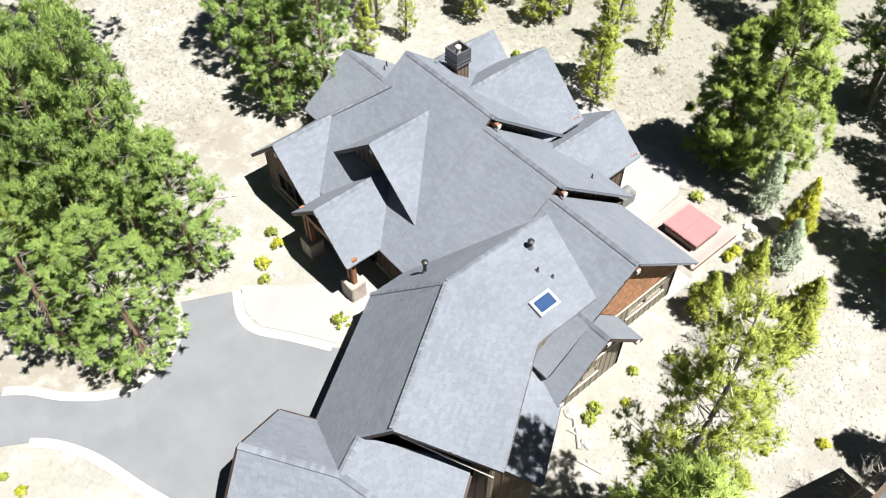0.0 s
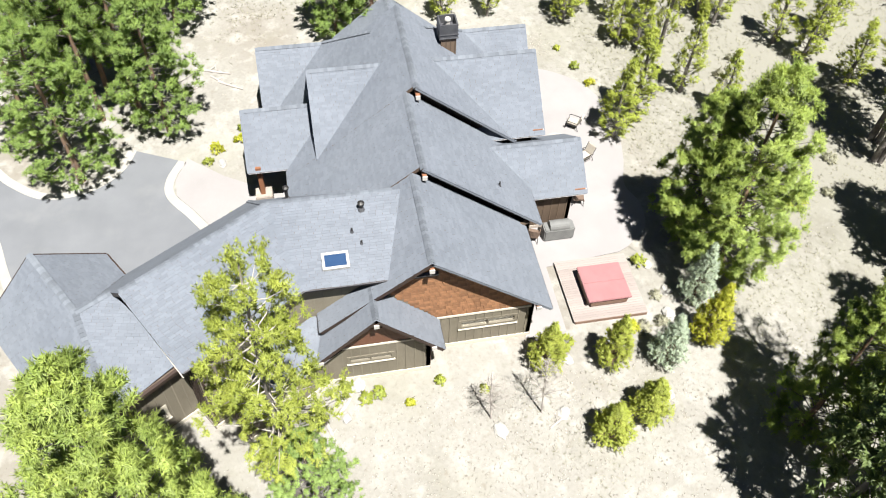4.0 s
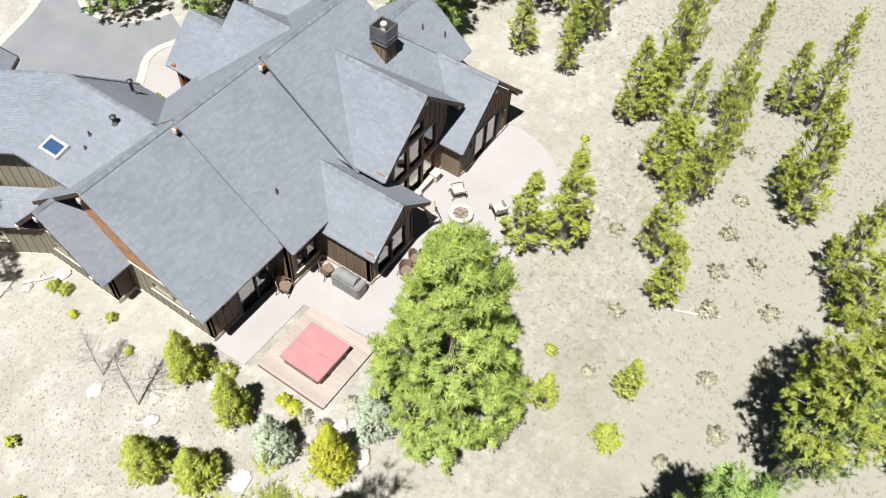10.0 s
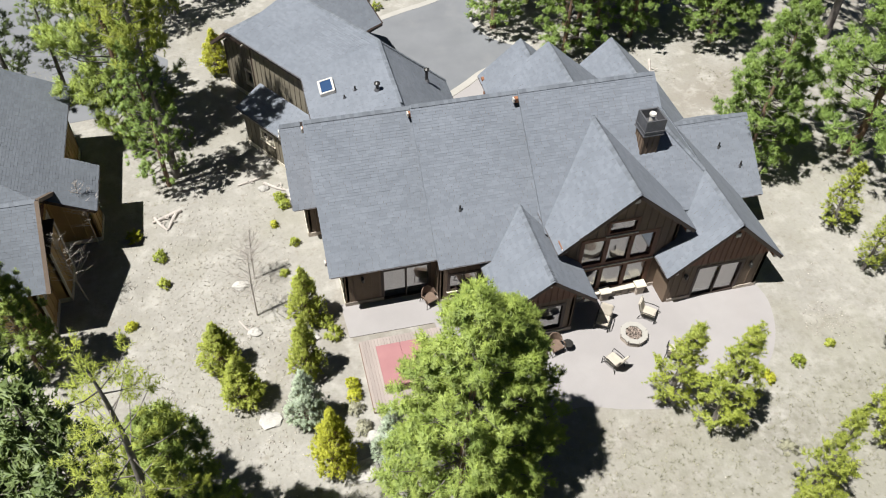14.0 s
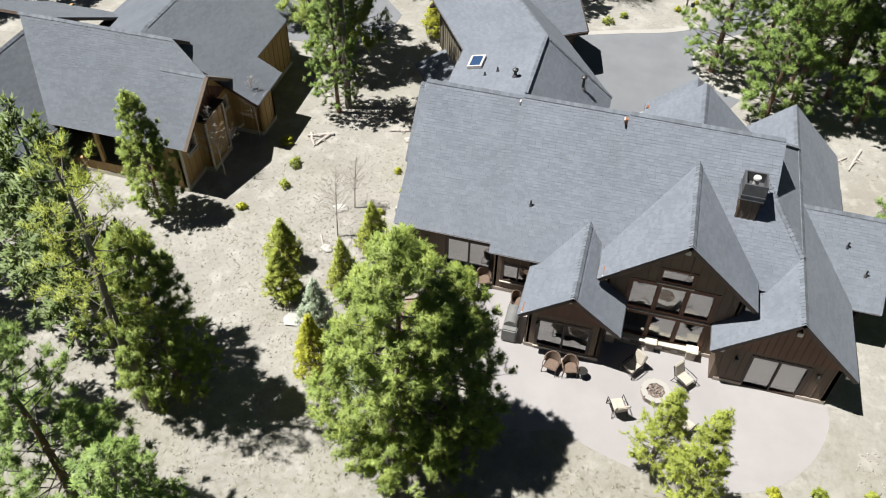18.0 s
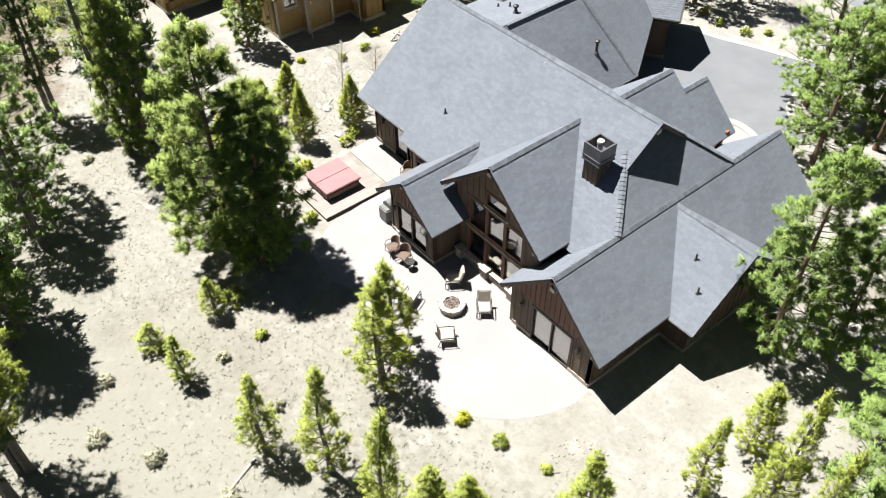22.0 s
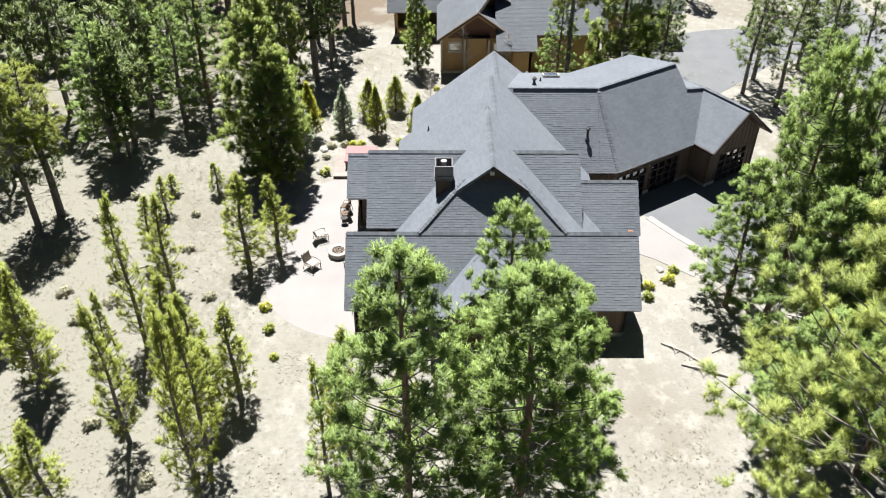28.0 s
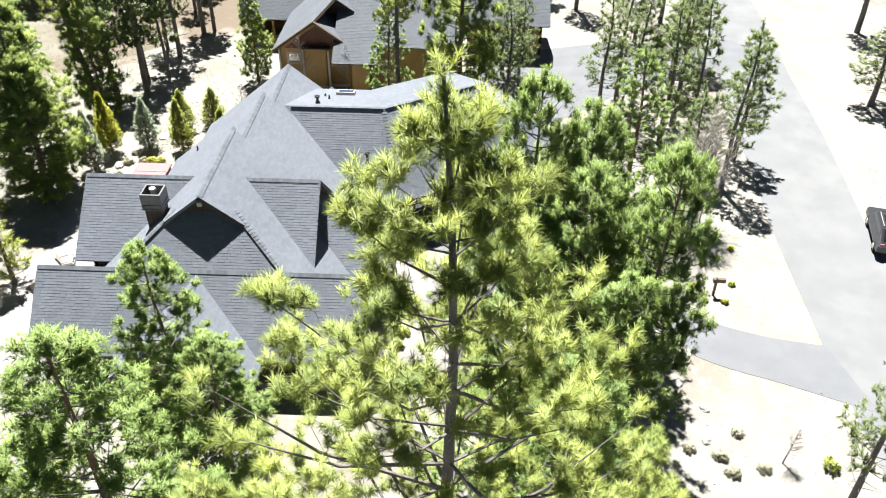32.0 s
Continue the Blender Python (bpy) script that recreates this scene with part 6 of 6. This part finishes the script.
for x, y, h in ((-17.5, -1.5, 9.0), (-18.3, -0.9, 7.5), (-16.9, -2.2, 7.5)):
    sapling(x, y, h, 110, "dead leafless tree with dense grey-brown twigs", 190)


def bush(x, y, r, h, mat, seed, label, group):
    g = np.random.default_rng(seed)
    t = thing("shrub", (x, y, 0), label, "shrub", group)
    bm = bmesh.new()
    cs, ax = [], []
    for k in range(int(26 + 30 * r)):
        d = g.normal(size=3)
        d[2] = abs(d[2]) + 0.3
        d /= np.linalg.norm(d)
        e = np.array((d[0] * r, d[1] * r, d[2] * h)) * g.uniform(0.6, 1.0)
        if k < 9:
            add_tube(bm, [(x, y, 0), (x + e[0], y + e[1], e[2])], [0.015, 0.006], 4)
        for q in range(3):
            c = e * (0.75 + 0.12 * q)
            cs.append((x + c[0], y + c[1], max(c[2], 0.04)))
            ax.append(d)
    tagged(part("branching", bm, DEADWOOD, t), kind="stuff")
    v, f, nor = tufts(np.array(cs), np.array(ax), 0.11 + 0.05 * r, 9, 0.3, np.tile((x, y, 0.1 * h), (len(cs), 1)))
    tagged(place("foliage", tri_mesh("foliage", v, f, mat, nor), t), kind="stuff")


GREEN_LABEL, SAGE_LABEL = "small yellow-green garden shrub in the gravel", "pale grey-green sagebrush on dry ground"
for i, (x, y, r) in enumerate(((-10.5, 30.6, 0.55), (-11.2, 35.0, 0.45), (-9.4, 21.3, 0.4), (-9.8, 24.9, 0.3), (-1.7, 22.7, 0.5), (-2.9, 24.4, 0.45), (-3.1, 26.4, 0.4), (-1.5, 28.7, 0.3), (-31.8, 38.0, 0.4), (-33.95, 37.4, 0.25), (-29.95, 38.5, 0.4), (-17.7, 42.8, 0.8),
                               (-15.2, 36.7, 0.5), (-11.2, 34.4, 0.4), (-9.6, 21.9, 0.4), (-10.85, 31.4, 0.55), (-28.05, 16.0, 0.45), (-26.4, 14.1, 0.35), (-21.5, 15.6, 0.55), (-27.4, 14.6, 0.5), (-29.0, 16.2, 0.4),
                               (-9.0, 26.9, 0.25), (-8.9, 23.3, 0.25), (-36.0, -4.0, 0.5), (-20.5, 42.8, 0.35), (-23.3, -0.55, 0.3), (-23.0, -2.8, 0.2), (-21.0, -1.5, 0.25), (-19.5, -3.6, 0.2), (-18.5, 2.8, 0.5), (-16.5, 3.2, 0.4), (-14.8, 2.7, 0.4), (-19.5, 1.6, 0.35), (-24.5, -0.9, 0.2), (-24.6, -2.0, 0.22))):
    bush(x, y, r, r * 1.25, (SPRUCE_GREEN, SPRUCE_GOLD, PINE_LIGHT)[i % 3], 200 + i, GREEN_LABEL, "garden shrubs")
for i, (x, y, r) in enumerate(((-11.1, 35.6, 0.7), (-11.3, 36.7, 0.7), (-24.3, 44.3, 0.7), (-2.6, 44.0, 0.6), (-12.9, 36.9, 0.6), (-10.0, 36.6, 0.5), (-27.0, 48.0, 0.9), (-23.3, 49.5, 0.8), (-29.5, 47.5, 0.9), (-31.0, 49.0, 0.8), (-21.0, 51.0, 0.8), (-36.5, 0.5, 0.6), (-34.2, -0.3, 0.5), (-36.2, -1.0, 0.5), (-35.6, 0.9, 0.6), (-35.2, 2.2, 0.5),
                               (-28.6, 50.6, 0.8), (-25.4, 51.5, 0.9), (-20.5, 44.8, 0.6), (-29.0, 42.0, 0.7), (-32.2, 47.0, 0.8), (-34.8, 46.6, 0.7), (-38.6, 45.6, 0.8), (-42.0, 42.0, 0.8), (-44.0, 36.5, 0.8), (-18.3, 49.5, 0.7))):
    bush(x, y, r * 0.7, r * 0.5, SAGE, 300 + i, SAGE_LABEL, "sagebrush")

# dry grass and gravel strewn over the ground
grng = np.random.default_rng(23)


def bare(x, y):
    """True where grass or gravel may lie: off the house, drive, patio and road."""
    if -34.5 < x < -9.5 and 16.0 < y < 38.2 or -29 < x < -10 and 3.0 < y < 17 or -0.5 < x < 17 and 8 < y < 31:
        return False
    if y < -5.5 and y > -30 and abs(y + 9.7 + max(0, x + 15) * 0.23) < 5 or -34 < x < -19 and -7 < y < 13 and abs((x + 27) + 0.25 * (y - 2)) < 6:
        return False
    return True


cs = []
while len(cs) < 44000:
    x, y = grng.uniform(-62, 16), grng.uniform(-18, 76)
    dense = noise.noise(Vector((x * 0.11, y * 0.11, 4.0))) + 0.5 * noise.noise(Vector((x * 0.5, y * 0.5, 9.0))) + (0.55 if y > 39 or x < -40 else -0.3)
    if bare(x, y) and dense > grng.uniform(-0.2, 0.6):
        cs.append((x, y, 0.0))
v, f, nor = tufts(np.array(cs), np.tile((0, 0, 1.2), (len(cs), 1)), 0.18, 7, 0.08)
v[:, 2] = np.abs(v[:, 2])
tagged(place("dry_grass", tri_mesh("dry_grass", v, f, STRAW, nor * 0.3 + np.array((0.0, 0.0, 1.0)))), "sparse straw-coloured dry bunch grass", "grass", kind="stuff")
cs = []
while len(cs) < 9000:
    if grng.random() < 0.6:
        x, y = grng.normal(-6.5, 3.2), grng.normal(30, 6.0)
    else:
        x, y = grng.uniform(-55, 5), grng.uniform(-16, 60)
    if bare(x, y):
        cs.append((x, y, 0.01))
for _ in range(260):
    a, q = grng.random() * 6.28, 1.3 * grng.random() ** 0.6
    cs.append((-34.7 + q * math.cos(a), 36.2 + q * math.sin(a), 0.01))
v, f = pebbles(np.array(cs), 0.015 + 0.045 * grng.random(len(cs)) ** 2.5)
GRAVEL = material("loose_gravel", (0.24, 0.22, 0.19), (0.42, 0.39, 0.35), 0.95, 4, 30, 0.3, per="island", amount=0.35)
tagged(place("gravel", tri_mesh("gravel", v, f, GRAVEL)), "loose pale gravel and small stones", "gravel", kind="stuff")
